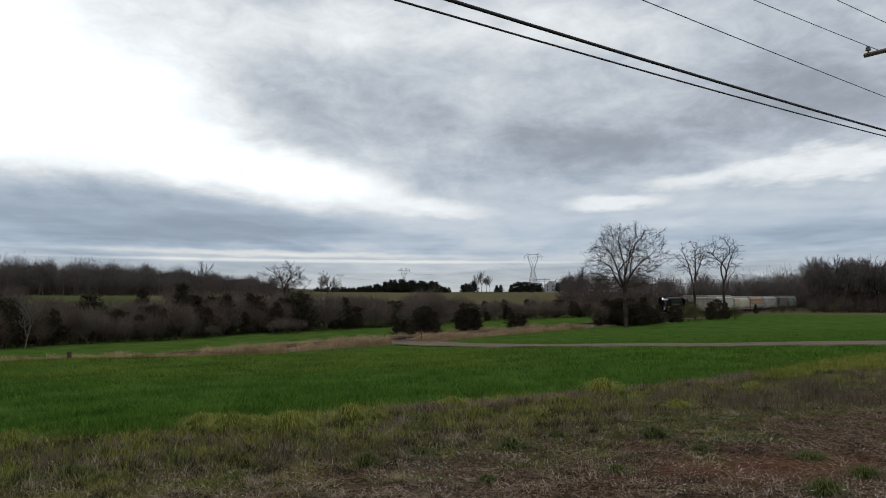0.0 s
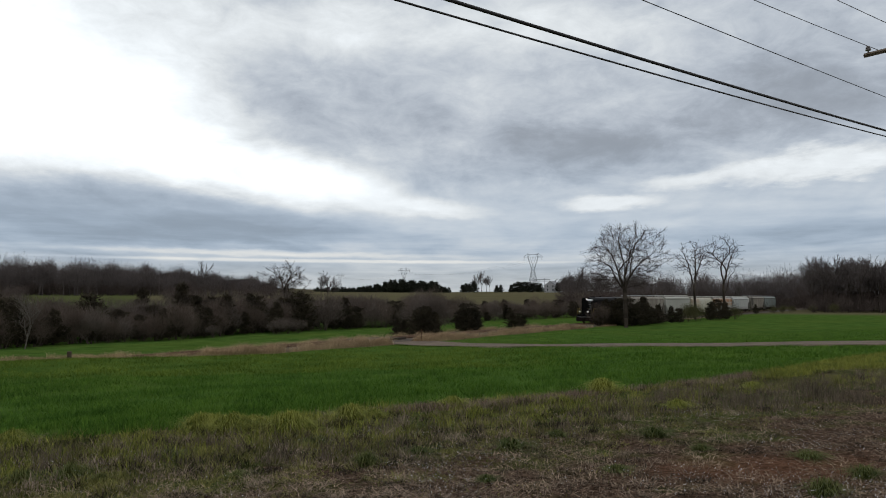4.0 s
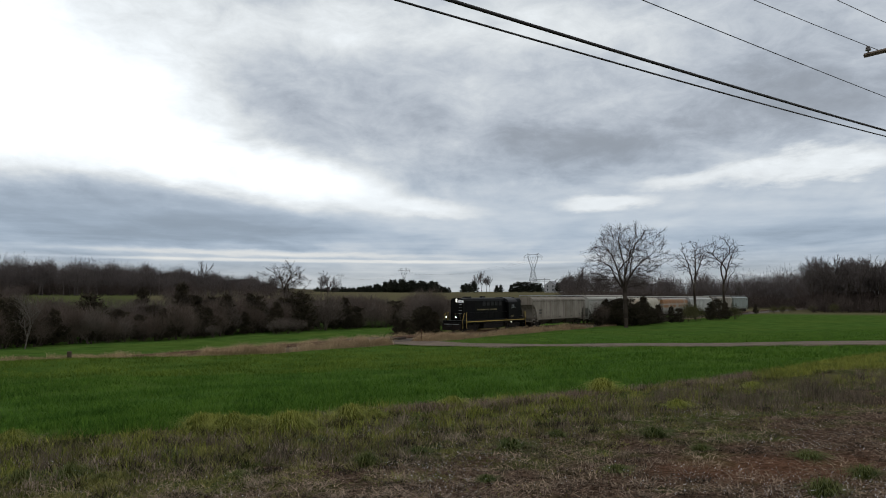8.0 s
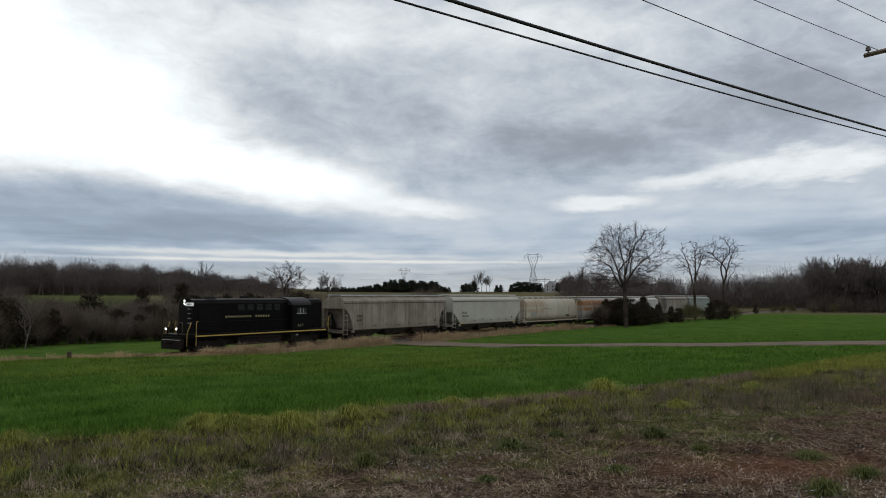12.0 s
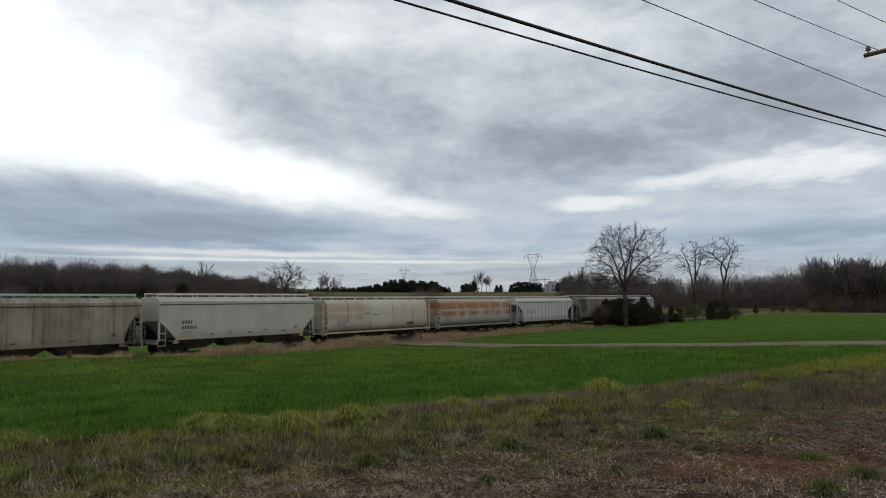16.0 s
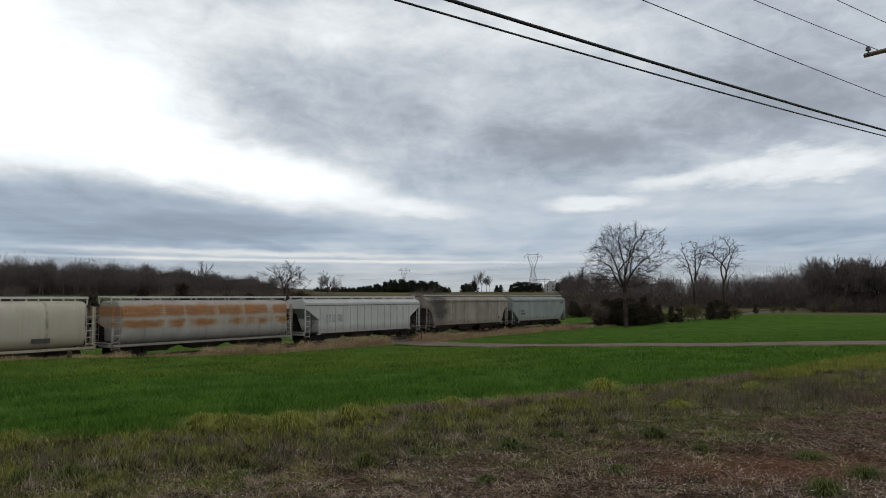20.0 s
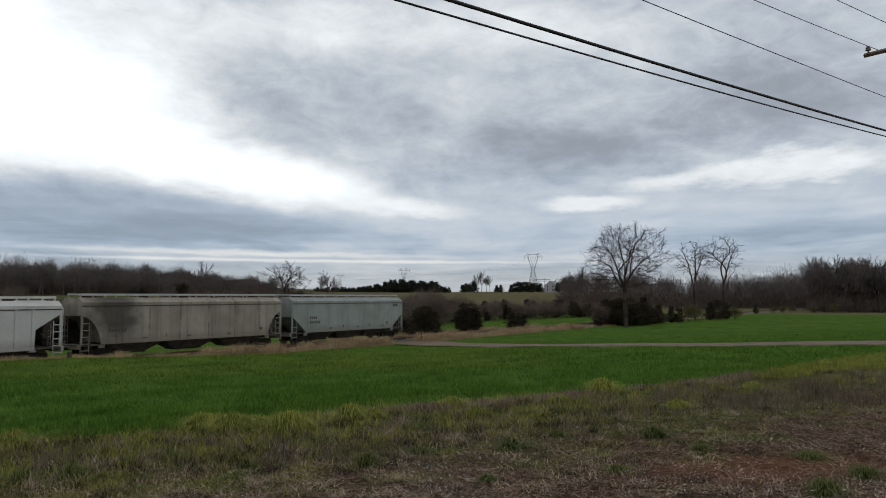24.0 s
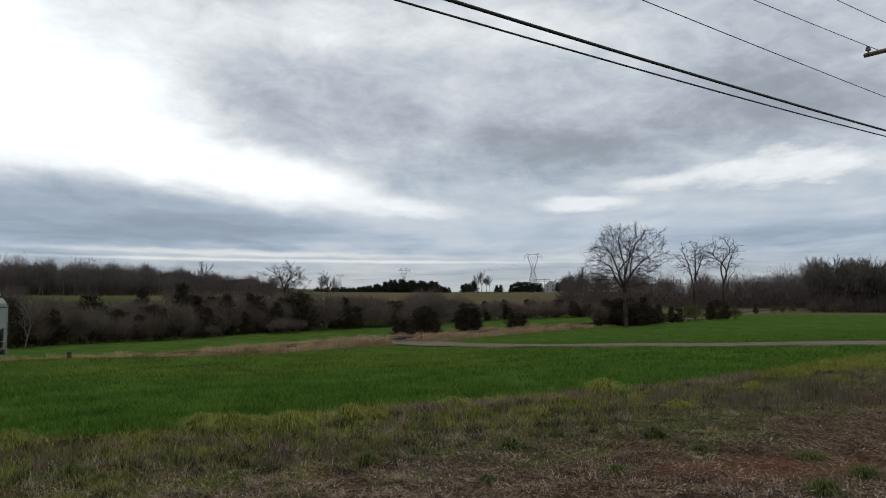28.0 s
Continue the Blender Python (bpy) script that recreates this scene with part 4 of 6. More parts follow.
# tall straw along the railway
for u0, u1, s0, s1, n, hh in ((-46, -17, 2.2, 4.8, 22000, 0.42), (-18, -6, 2.2, 4.8, 11000, 0.55), (-9, -2, 2.2, 4.8, 9000, 0.8), (-6, 13, 2.2, 4.8, 24000, 1.0), (19.5, 62, 2.6, 4.8, 25000, 0.95), (18.5, 25, 2.6, 5.6, 7000, 1.05), (13, 60, -5.0, -3.2, 9000, 0.8), (62, 150, 3.4, 4.6, 7000, 0.5), (-60, 12, -3.5, -2.3, 22000, 0.6)):
    n = int(n * 1.25)
    uu, ss = RNG.uniform(u0, u1, n), RNG.uniform(s0, s1, n)
    keep = lumps(uu, ss * 2, 2.4) + 0.7 * lumps(uu, ss * 3, 0.8) + RNG.normal(0, 0.4, n) > -0.1
    rx, ry, _ = rail(uu, ss)
    keep &= ~((np.abs(rx + 23.4) < 1.2) & (ry < 44.6) & (ry > 41) & (RNG.random(n) < 0.9))
    rx, ry, _ = rail(uu[keep], ss[keep])
    blades("tall_dry_grass", np.column_stack([rx, ry]), hh * (0.66 + 0.42 * lumps(uu[keep], ss[keep], 2.9) * lumps(uu[keep], ss[keep] + 7, 0.9) + 0.28 * lumps(uu[keep] + 3, ss[keep], 0.55)), 0.020, 1.0, M_DRY, RNG, True, "tall tan dry grass along the railway")

# ---- trees by the line ----
hero = crowned_tree("bare_tree", np.random.default_rng(31), 16.5, 6.6, 11.0, 5.9, 5.6, 3300, 0.37, 0.10, 0.33, 0.010, 5, leaders=((6.4, -0.8, 0.2, 15.6), (5.8, 2.3, -0.6, 14.6), (6.6, -3.0, 0.8, 13.0), (6.6, 4.2, 0.4, 11.6), (6.2, 0.6, 2.6, 13.4), (6.2, 0.4, -2.8, 12.8), (6.0, -4.2, -0.6, 10.8)))
plant(hero, [(0.262 * 111, 111, 0.985)], "large leafless tree with a wide rounded crown beside the railway", "tree", "", RNG, turn=0.0)
loc = crowned_tree("bare_tree", np.random.default_rng(12), 17.0, 7.0, 12.6, 4.3, 4.2, 210, 0.5, 0.2, 0.25, 0.022, 3, leaders=((6.5, -2.4, 0, 14.5), (7.0, 2.6, 0.6, 13.8), (6.8, 0.3, -0.8, 15.8)))
plant(loc, [(0.361 * 150, 150, 1.0)], "gnarled leafless tree with sparse crooked limbs", "tree", "crooked trees by the railway", RNG, turn=0.2)
loc2 = crowned_tree("bare_tree", np.random.default_rng(15), 18.2, 9.0, 14.2, 4.5, 4.2, 190, 0.5, 0.22, 0.25, 0.022, 3, leaders=((8.0, 3.0, 0, 15.6), (9.0, -1.8, 0.6, 15.8), (8.6, 0.8, -0.8, 17.2), (5.0, 2.8, 0.3, 10.6)))
plant(loc2, [(0.403 * 158, 158, 1.0)], "gnarled leafless tree with sparse crooked limbs", "tree", "crooked trees by the railway", RNG, turn=0.2)

CEDARS = [cedar("cedar", np.random.default_rng(50 + i), 4.5, w, 3000, None, 0.30, b) for i, (w, b) in enumerate(((3.0, 0.8), (3.6, 0.6), (4.2, 0.5), (3.2, 0.7), (2.8, 0.9)))]
BRUSH = [bush("bare_shrub", np.random.default_rng(70 + i), 5.0, 4.8, M_BRUSH if i % 3 else M_ASH) for i in range(6)]
OLIVE = [bush("budding_shrub", np.random.default_rng(90 + i), 3.6, 4.4, M_OLIVE, 9, 900, 2200) for i in range(2)]
used = set()


def put(kind, slope, depth, h, label, category, group, wide=1.0):
    """Sets one more plant of a kind at a bearing's slope and a depth, h metres high."""
    proto = kind[int(RNG.integers(len(kind)))]
    base = 5.0 if kind is BRUSH else (3.6 if kind is OLIVE else (16.0 if kind is WOODS else (6.0 if kind is PINES else 4.5)))
    first = proto.name not in used
    used.add(proto.name)
    plant(proto, [(slope * depth, depth, h / base)], label, category, group, RNG, first, wide)


L_CED, L_BRU, L_OLI = "dark green cedar with a ragged crown", "leafless grey-brown shrub with dense fine twigs", "olive budding shrub with fine twigs"
WOODS = [bare_tree("bare_tree", np.random.default_rng(110 + i), 16.0, 0.75, 2, 1, 0.04, (8, 6), 0.2, 0.14, 0.10, 0.16, 3, 9.5, 1500) for i in range(5)]
PINES = [cedar("pine", np.random.default_rng(130 + i), 6.0, w, 700, M_PINE, 0.75, b) for i, (w, b) in enumerate(((3.4, 0.9), (4.2, 0.6), (3.8, 0.7), (3.0, 1.0)))]
for s, d, h in ((-0.066, 87, 2.0), (-0.056, 87.5, 2.2), (-0.048, 87, 1.8), (-0.034, 89, 3.5), (-0.022, 89.5, 3.9), (-0.013, 90, 3.2), (-0.028, 91, 3.9), (0.027, 97, 3.9), (0.036, 98, 4.3), (0.045, 98, 3.4), (0.099, 109, 2.7), (0.107, 110, 2.5), (0.114, 111, 2.2)):
    put(CEDARS, s, d, h, "dark green cedar beside the railway", "cedar", "cedars by the railway", 1.2)
for s, d, h in ((-0.032, 96, 5.2), (-0.02, 97, 5.6), (-0.008, 98, 5.2), (-0.044, 95, 4.2)):
    put(BRUSH, s, d, h, L_BRU, "shrub", "shrubs by the railway")
for s, d, h in ((0.232, 117, 3.6), (0.246, 120, 4.6), (0.276, 119, 4.0), (0.300, 126, 3.2), (0.327, 130, 3.3), (0.338, 131, 3.0), (0.383, 146, 4.2), (0.395, 147, 4.6), (0.405, 148, 4.0), (0.448, 196, 3.0)):
    put(CEDARS, s, d, h, "dark green cedar beside the railway", "cedar", "cedars by the railway")
for k in range(16):
    put(CEDARS if k % 3 else BRUSH, 0.224 + 0.086 * k / 15 + RNG.normal(0, 0.003), 117 + 9 * k / 15 + RNG.uniform(-1, 5), RNG.uniform(3.2, 5.4) - 1.3 * (k > 11), "dense dark evergreen or bare growth below the large tree", "shrub", "shrubs by the railway")
for s, d, h in ((0.225, 117, 3.4), (0.236, 119, 4.8), (0.25, 118, 5.4), (0.262, 121, 5.6), (0.27, 117, 4.4), (0.284, 120, 4.8), (0.29, 122, 4.2), (0.302, 125, 3.4), (0.31, 128, 3.0)):
    put(CEDARS, s, d, h * 0.9, L_CED, "cedar", "shrubs by the railway", 1.35)
for s, d, h in ((0.352, 138, 3.8), (0.362, 140, 3.4), (0.418, 152, 3.0), (0.474, 207, 2.3), (0.487, 208, 2.4), (0.50, 212, 2.3), (0.53, 212, 2.6), (0.56, 208, 3.0)):
    put(OLIVE, s, d, h, L_OLI, "shrub", "shrubs by the railway")

# ---- thicket beyond the line ----
_ts = np.array([-0.80, -0.64, -0.39, -0.073, 0.079, 0.215, 0.30])
_td = np.array([60, 65, 79, 112, 141, 166, 215])
for s in np.arange(-0.78, 0.235, 0.0105):
    d0 = float(np.interp(s, _ts, _td))
    for row in range(3):
        ss, dd = s + RNG.normal(0, 0.004), d0 + 1.5 + row * 4.5 + RNG.uniform(-1.5, 1.5)
        hh = (3.9 + 0.55 * row + RNG.normal(0, 0.8)) * (0.84 if -0.60 < s < -0.38 else 1.0 if s < 0.02 else 0.8)
        if RNG.random() < (0.0 if -0.06 < s < 0.03 else 0.34 if s > 0.03 else 0.24 if row else 0.42):
            put(CEDARS, ss, dd, hh * RNG.uniform(0.8, 1.15), L_CED, "cedar", "thicket beyond the railway")
        else:
            put(BRUSH, ss, dd, hh, L_BRU, "shrub", "thicket beyond the railway")
for s, d, h in ((-0.505, 78, 5.6), (-0.43, 90, 6.4), (-0.375, 92, 7.2), (-0.31, 90, 5.6), (-0.27, 95, 5.4), (-0.235, 100, 5.2), (-0.195, 108, 5.0)):
    put(CEDARS, s, d, h, L_CED, "cedar", "thicket beyond the railway")
for s, d, h in ((-0.03, 135, 6.5), (-0.015, 138, 6.8), (0.0, 136, 6.2), (-0.04, 140, 6.2), (-0.12, 126, 5.6), (0.03, 150, 5.5)):
    put(BRUSH, s, d, h, L_BRU, "shrub", "thicket beyond the railway")

# grey round shrubs and a pale sapling before the thicket
for s, d, h in ((-0.238, 91, 2.1), (-0.222, 93, 2.0), (-0.206, 95, 1.7), (-0.33, 84, 1.5), (-0.41, 79, 1.6), (0.305, 214, 2.4)):
    put(BRUSH[:1] + BRUSH[3:4], s, d, h, "low rounded grey shrub at the edge of the thicket", "shrub", "thicket beyond the railway", 1.5)
sapling = bare_tree("bare_tree", np.random.default_rng(161), 5.2, 0.7, 2, 3, 0.014, (4, 4), 0.06, 0.15, 0.10, 0.2, 4, 5.0, 400, M_PALE)
plant(sapling, [(-0.597 * 65.5, 65.5, 1.0)], "small pale-barked leafless tree before the thicket", "tree", "", RNG)

# ---- woods ----
tree505 = crowned_tree("bare_tree", np.random.default_rng(203), 12.8, 3.2, 8.3, 6.3, 4.4, 360, 0.5, 0.12, 0.32, 0.030, 3, leaders=((3.0, -3.5, 0, 9.5), (3.2, 2.0, 0.5, 11.0), (2.6, 4.5, -0.5, 7.5)))
plant(tree505, [(-0.226 * 195, 195, 1.0)], "leafless spreading tree standing above the thicket", "tree", "", RNG)
L_WOOD = "tall leafless tree in the wood"
spots = []
for i in range(820):
    s, d = RNG.uniform(-0.75, -0.24), RNG.uniform(278, 372)
    top = (np.interp(s, [-0.64, -0.47, -0.38, -0.31, -0.26, -0.24], [75, 66, 53, 43, 33, 27]) + 4 * math.sin(s * 130)) / 1230
    h = max(5.0, (4.51 + top * d - ground_z(s * d, d)) * RNG.uniform(0.74, 1.02))
    spots.append((s * d, d, h, h * RNG.uniform(0.42, 0.62)))
grove("far_wood", RNG, spots, M_FARTWIG, "leafless brown wood along the left hill", 250, 0.34)
spots = []
for i in range(560):
    s, d = RNG.uniform(-0.78, -0.18), RNG.uniform(120, 290)
    if -0.60 < s < -0.40 and d > 170:
        d = RNG.uniform(284, 292)
    spots.append((s * d, d, RNG.uniform(2.6, 4.8) + 2.0 * (d > 250), RNG.uniform(5.0, 7.5)))
for i in range(280):
    s, d = RNG.uniform(-0.75, -0.22), RNG.uniform(362, 386)
    spots.append((s * d, d, RNG.uniform(8, 12), RNG.uniform(7.0, 11.0)))
grove("far_undergrowth", RNG, spots, M_SCRUB, "dark brown scrub below the leafless wood", 300, 0.12, 0.09)
for s, d, h in ((-0.345, 300, 14.5), (-0.166, 260, 12), (-0.158, 262, 10), (-0.175, 258, 10), (0.05, 470, 14), (0.056, 468, 13), (0.062, 470, 12), (0.067, 474, 12), (0.046, 472, 12), (0.183, 300, 13), (0.192, 300, 14), (0.2, 302, 13), (0.205, 310, 12), (0.174, 310, 10)):
    put(WOODS, s, d, h, "leafless tree against the sky", "tree", "trees on the far rise")
spots = []
for i in range(460):
    s, d = RNG.uniform(0.17, 0.58), RNG.uniform(285, 350)
    top = (np.interp(s, [0.17, 0.22, 0.3, 0.36, 0.42, 0.46, 0.5, 0.56], [44, 46, 42, 41, 42, 46, 52, 57]) + 3 * math.sin(s * 120)) / 1230
    h = max(4.0, (4.51 + top * d - ground_z(s * d, d)) * RNG.uniform(0.72, 1.03))
    spots.append((s * d, d, h, h * RNG.uniform(0.5, 0.75)))
grove("far_wood", RNG, spots, M_FARTWIG, "leafless brown wood beyond the railway", 250, 0.3)
spots = []
for i in range(520):
    s = RNG.uniform(0.17, 0.76)
    d = RNG.uniform(208, 250) if s > 0.53 else RNG.uniform(278, 300) if s > 0.4 else RNG.uniform(236, 275)
    spots.append((s * d, d, RNG.uniform(4.0, 8.0), RNG.uniform(5.0, 8.0)))
for i in range(170):
    s, d = RNG.uniform(0.5, 0.78), RNG.uniform(232, 262)
    spots.append((s * d, d, RNG.uniform(8.0, 12.5), RNG.uniform(6.0, 9.0)))
grove("far_undergrowth", RNG, spots, M_SCRUB, "dark scrub at the edge of the wood", 300, 0.12, 0.09)
for i in range(95):
    s = 0.53 + 0.23 * (i / 95) + RNG.normal(0, 0.004)
    d = RNG.uniform(212, 245)
    top = (np.interp(s, [0.48, 0.53, 0.56, 0.64], [40, 58, 66, 62]) + 4 * math.sin(s * 95)) / 1230
    h = 4.51 + top * d - ground_z(s * d, d)
    put(WOODS, s, d, h * RNG.uniform(0.8, 1.03), L_WOOD, "tree", "wood beyond the railway")
for s in np.arange(-0.185, 0.008, 0.0015):
    hi = np.interp(s, [-0.185, -0.12, -0.09, -0.07, -0.05, -0.02, 0.0, 0.008], [3.0, 4.2, 6.0, 9.0, 8.4, 7.6, 6.2, 4.0])
    put(PINES, s + RNG.normal(0, 0.002), RNG.uniform(455, 500), hi * RNG.uniform(0.62, 1.12), "dark far pine on the rise", "pine", "pines on the rise", 1.35)
for s, h in ((0.028, 6.0), (0.034, 6.6), (0.038, 6.2), (0.044, 7.6), (0.077, 6.0), (0.083, 5.4), (0.098, 5.6), (0.103, 7.4), (0.108, 7.0), (0.113, 7.6), (0.118, 7.2), (0.123, 7.0), (0.129, 7.4), (0.135, 6.6), (0.14, 6.2), (0.166, 6.8), (0.172, 8.6), (0.178, 8.0), (0.184, 7.4), (0.19, 7.0), (0.197, 7.6)):
    put(PINES, s, RNG.uniform(452, 466), h * RNG.uniform(0.9, 1.1), "dark far pine on the rise", "pine", "pines on the rise", 1.5)
for s, d, h in ((0.165, 170, 4.5), (0.06, 160, 4.2), (0.09, 165, 4.2), (0.12, 168, 4.6), (0.128, 169, 4.2), (0.425, 300, 9.5)):
    put(CEDARS, s, d, h, L_CED, "cedar", "thicket beyond the railway", 1.2)


# ---- power lines ----
def pylon(h, arm):
    """A lattice tower: four legs drawn to a waist, then two horns that carry a bridge."""
    t = new("transmission_tower")
    b, w, zw = h * 0.13, h * 0.035, h * 0.58
    for sx in (-1, 1):
        for sy in (-1, 1):
            part("leg", rods(((sx * b, sy * b, 0), (sx * w, sy * w, zw)), r=0.18, sides=4), M_TOWER, t)
        part("horn", rods(((sx * w, -w, zw), (sx * arm * 0.27, -w, h * 0.93)), ((sx * w, w, zw), (sx * arm * 0.27, w, h * 0.93)), ((sx * arm * 0.27, 0, h * 0.93), (sx * arm * 0.2, 0, h)), ((-sx * w, 0, zw), (sx * arm * 0.15, 0, h * 0.9)), r=0.17, sides=4), M_TOWER, t)
    br = []
    for k in range(6):
        z0, z1 = zw * (1 - (1 - k / 6) ** 1.0), zw * (k + 1) / 6
        a0, a1 = b + (w - b) * z0 / zw, b + (w - b) * z1 / zw
        for s in (-1, 1):
            br += [((-a0, s * a0, z0), (a1, s * a1, z1)), ((a0, s * a0, z0), (-a1, s * a1, z1)), ((s * a0, -a0, z0), (s * a1, a1, z1)), ((-a1, s * a1, z1), (a1, s * a1, z1))]
    part("bracing", rods(*br, r=0.10, sides=3), M_TOWER, t)
    top = [((-arm / 2, 0, h * 0.9), (arm / 2, 0, h * 0.9)), ((-arm * 0.27, 0, h * 0.97), (arm * 0.27, 0, h * 0.97))]
    for s in (-1, 1):
        top += [((s * arm / 2, 0, h * 0.9), (s * arm * 0.25, 0, h)), ((s * arm * 0.27, 0, h * 0.9), (s * arm * 0.1, 0, h * 0.97))]
    part("crossarm", rods(*top, r=0.15, sides=4), M_TOWER, t)
    for x in (-arm * 0.45, 0, arm * 0.45):
        part("insulator_string", rods(((x, 0, h * 0.9), (x, 0, h * 0.82)), r=0.16, sides=5), M_PORC, t)
    return tagged(t, "grey steel lattice transmission tower on the far rise", "transmission tower", "towers of the high-voltage line")


TOWERS = ((0.1295, 800, 54.0), (-0.0562, 1190, 53.0), (-0.148, 1700, 59.5))
tw = pylon(44.0, 23.0)
for i, (s, d, top) in enumerate(TOWERS):
    m = pose(s * d, d, top - 44.0, 0, 0, -20)
    if i:
        copy_thing(tw, m)
    else:
        tw.matrix_basis = m


def hung(name, p, q, sag, r, material, label, n=24):
    """A cable between two points."""
    p, q = Vector(p), Vector(q)
    pts = [p.lerp(q, i / n) - Vector((0, 0, sag * 4 * (i / n) * (1 - i / n))) for i in range(n + 1)]
    return tagged(cable(name, pts, r, material, None, 4), label, "cable")


for k in (-10.3, 0.0, 10.3):
    pts = [Vector((s * d + k * 0.94, d - k * 0.34, top - 8)) for s, d, top in TOWERS]
    
    for a, b in zip(pts, pts[1:]):
        hung("power_line", a, b, 9.0, 0.034, M_WIRE, "thin high-voltage line between lattice towers")

PA = radians(38)
E_, N_ = (math.cos(PA), math.sin(PA)), (math.sin(PA), -math.cos(PA))


def on_line(off, back, z):
    return 13.5 + N_[0] * off - E_[0] * back, 21.6 + N_[1] * off - E_[1] * back, z


pole = tagged(new("utility_pole"), "wooden utility pole with crossarm beside the verge", "utility pole")
px, py, _ = on_line(1.15, 0, 0)
gz = ground_z(px, py)
part("post", rod(bmesh.new(), (px, py, gz - 0.5), (px, py, 12.9), 0.16, 12, 0.11), M_WOOD, pole)
bm = bmesh.new()
a, b = Vector(on_line(-0.12, 0, 12.18)), Vector(on_line(2.4, 0, 12.18))
rod(bm, a, b, 0.075, 4)
part("crossarm", bm, M_WOOD, pole, "weathered wooden crossarm")
for off in (0.0, 0.9, 2.25):
    p0 = Vector(on_line(off, 0, 12.2))
    bm = bmesh.new()
    rod(bm, p0, p0 + Vector((0, 0, 0.16)), 0.03, 6)
    rod(bm, p0 + Vector((0, 0, 0.12)), p0 + Vector((0, 0, 0.17)), 0.085, 10, 0.075)
    rod(bm, p0 + Vector((0, 0, 0.19)), p0 + Vector((0, 0, 0.25)), 0.075, 10, 0.05)
    part("insulator", bm, M_PORC, pole, "brown glazed pin insulator")
for nm, off, z0, slope, r in (("wire", 0.0, 12.46, 0.062, 0.010), ("wire", 0.9, 12.74, 0.065, 0.010), ("wire", 0.6, 10.6, 0.022, 0.010), ("cable", 0.6, 9.56, 0.0375, 0.030), ("cable", 0.6, 9.38, 0.042, 0.017)):
    pts = [on_line(off, L, z0 - slope * L + slope * L * L / 75) for L in np.arange(-28, 48.1, 2)]
    tagged(cable("overhead_" + nm, pts, r, M_WIRE), "thick black communication cable over the verge" if r > 0.015 else "thin bare power wire over the verge", "wire")

# ---- small things ----
M_POST = plain("old_post_wood", (0.060, 0.042, 0.032), 0.9, 0, 5.0, 0.4)
M_WHITE = plain("white_clapboard", (0.36, 0.37, 0.39), 0.8, 0, 0.8, 0.15)
M_ROOF = plain("grey_shingle", (0.22, 0.23, 0.25), 0.85, 0, 1.0, 0.2)
M_GLASS = plain("dark_pane", (0.03, 0.035, 0.04), 0.15, 0, 2.0, 0.1)


def farmhouse(x, y, z, w, h, l, turn, label):
    hs = tagged(new("farmhouse"), label, "house")
    hs.matrix_basis = pose(x, y, z, 0, 0, turn)
    bm = bmesh.new()
    prism(bm, [(-w / 2, -2), (w / 2, -2), (w / 2, h * 0.62), (0, h), (-w / 2, h * 0.62)], -l / 2, l / 2)
    part("wall", bm, M_WHITE, hs)
    for s in (-1, 1):
        bm = bmesh.new()
        e = 0.4
        prism(bm, [(0, h + 0.05), (s * (w / 2 + e), h * 0.62 - e * 0.7), (s * (w / 2 + e), h * 0.62 - e * 0.7 + 0.25), (0, h + 0.32)], -l / 2 - e, l / 2 + e)
        part("roof", bm, M_ROOF, hs, "grey shingle roof")
    for ix in (-1, 1):
        for zz in (0.16, 0.46):
            wn = part("window", boxed((ix * w * 0.22 - 0.5, ix * w * 0.22 + 0.5, -l / 2 - 0.06, -l / 2 + 0.05, h * zz, h * zz + 1.4)), M_WHITE, hs)
            part("pane", boxed((ix * w * 0.22 - 0.4, ix * w * 0.22 + 0.4, -l / 2 - 0.09, -l / 2 - 0.03, h * zz + 0.1, h * zz + 1.3)), M_GLASS, wn)
    part("chimney", boxed((0.6, 1.3, l * 0.2, l * 0.2 + 0.7, h * 0.8, h + 0.9)), M_ROOF, hs)
    return hs


farmhouse(0.158 * 470, 470, ground_z(0.158 * 470, 470), 8.5, 7.4, 11, -28, "pale grey farmhouse with a steep gable on the rise")
farmhouse(0.296 * 400, 400, ground_z(0.296 * 400, 400) + 0.5, 5.5, 6.0, 8, 15, "small white house among far trees")
# steel switchyard frame beside the tower
yard = tagged(new("switchyard_frame"), "low grey steel switchyard frame beside the tower", "switchyard frame")
yard.matrix_basis = pose(0.142 * 780, 780, 16.0, 0, 0, -20)
for k in range(4):
    part("column", rods(((k * 6.0 - 9.0, 0, -4), (k * 6.0 - 9.0, 0, 9.0 - 1.5 * (k % 2))), r=0.22, sides=4), M_TOWER, yard)
for z in (5.5, 7.4):
    part("beam", rods(((-9.4, 0, z), (9.4, 0, z)), r=0.2, sides=4), M_TOWER, yard)
x, y = -23.62, 44.3
st = tagged(new("wooden_post"), "short weathered brown post in the dry grass", "post")
part("stump", boxed((x - 0.11, x + 0.11, y - 0.11, y + 0.11, ground_z(x, y) - 0.3, ground_z(x, y) + 0.50), bevel=0.03), M_POST, st)
x, y = -0.031 * 76.5, 76.5
sp = tagged(new("marker_post"), "thin rusty marker post at the track crossing", "post")
part("stake", boxed((x - 0.05, x + 0.05, y - 0.05, y + 0.05, ground_z(x, y) - 0.3, ground_z(x, y) + 1.35), bevel=0.01), M_RUST, sp)

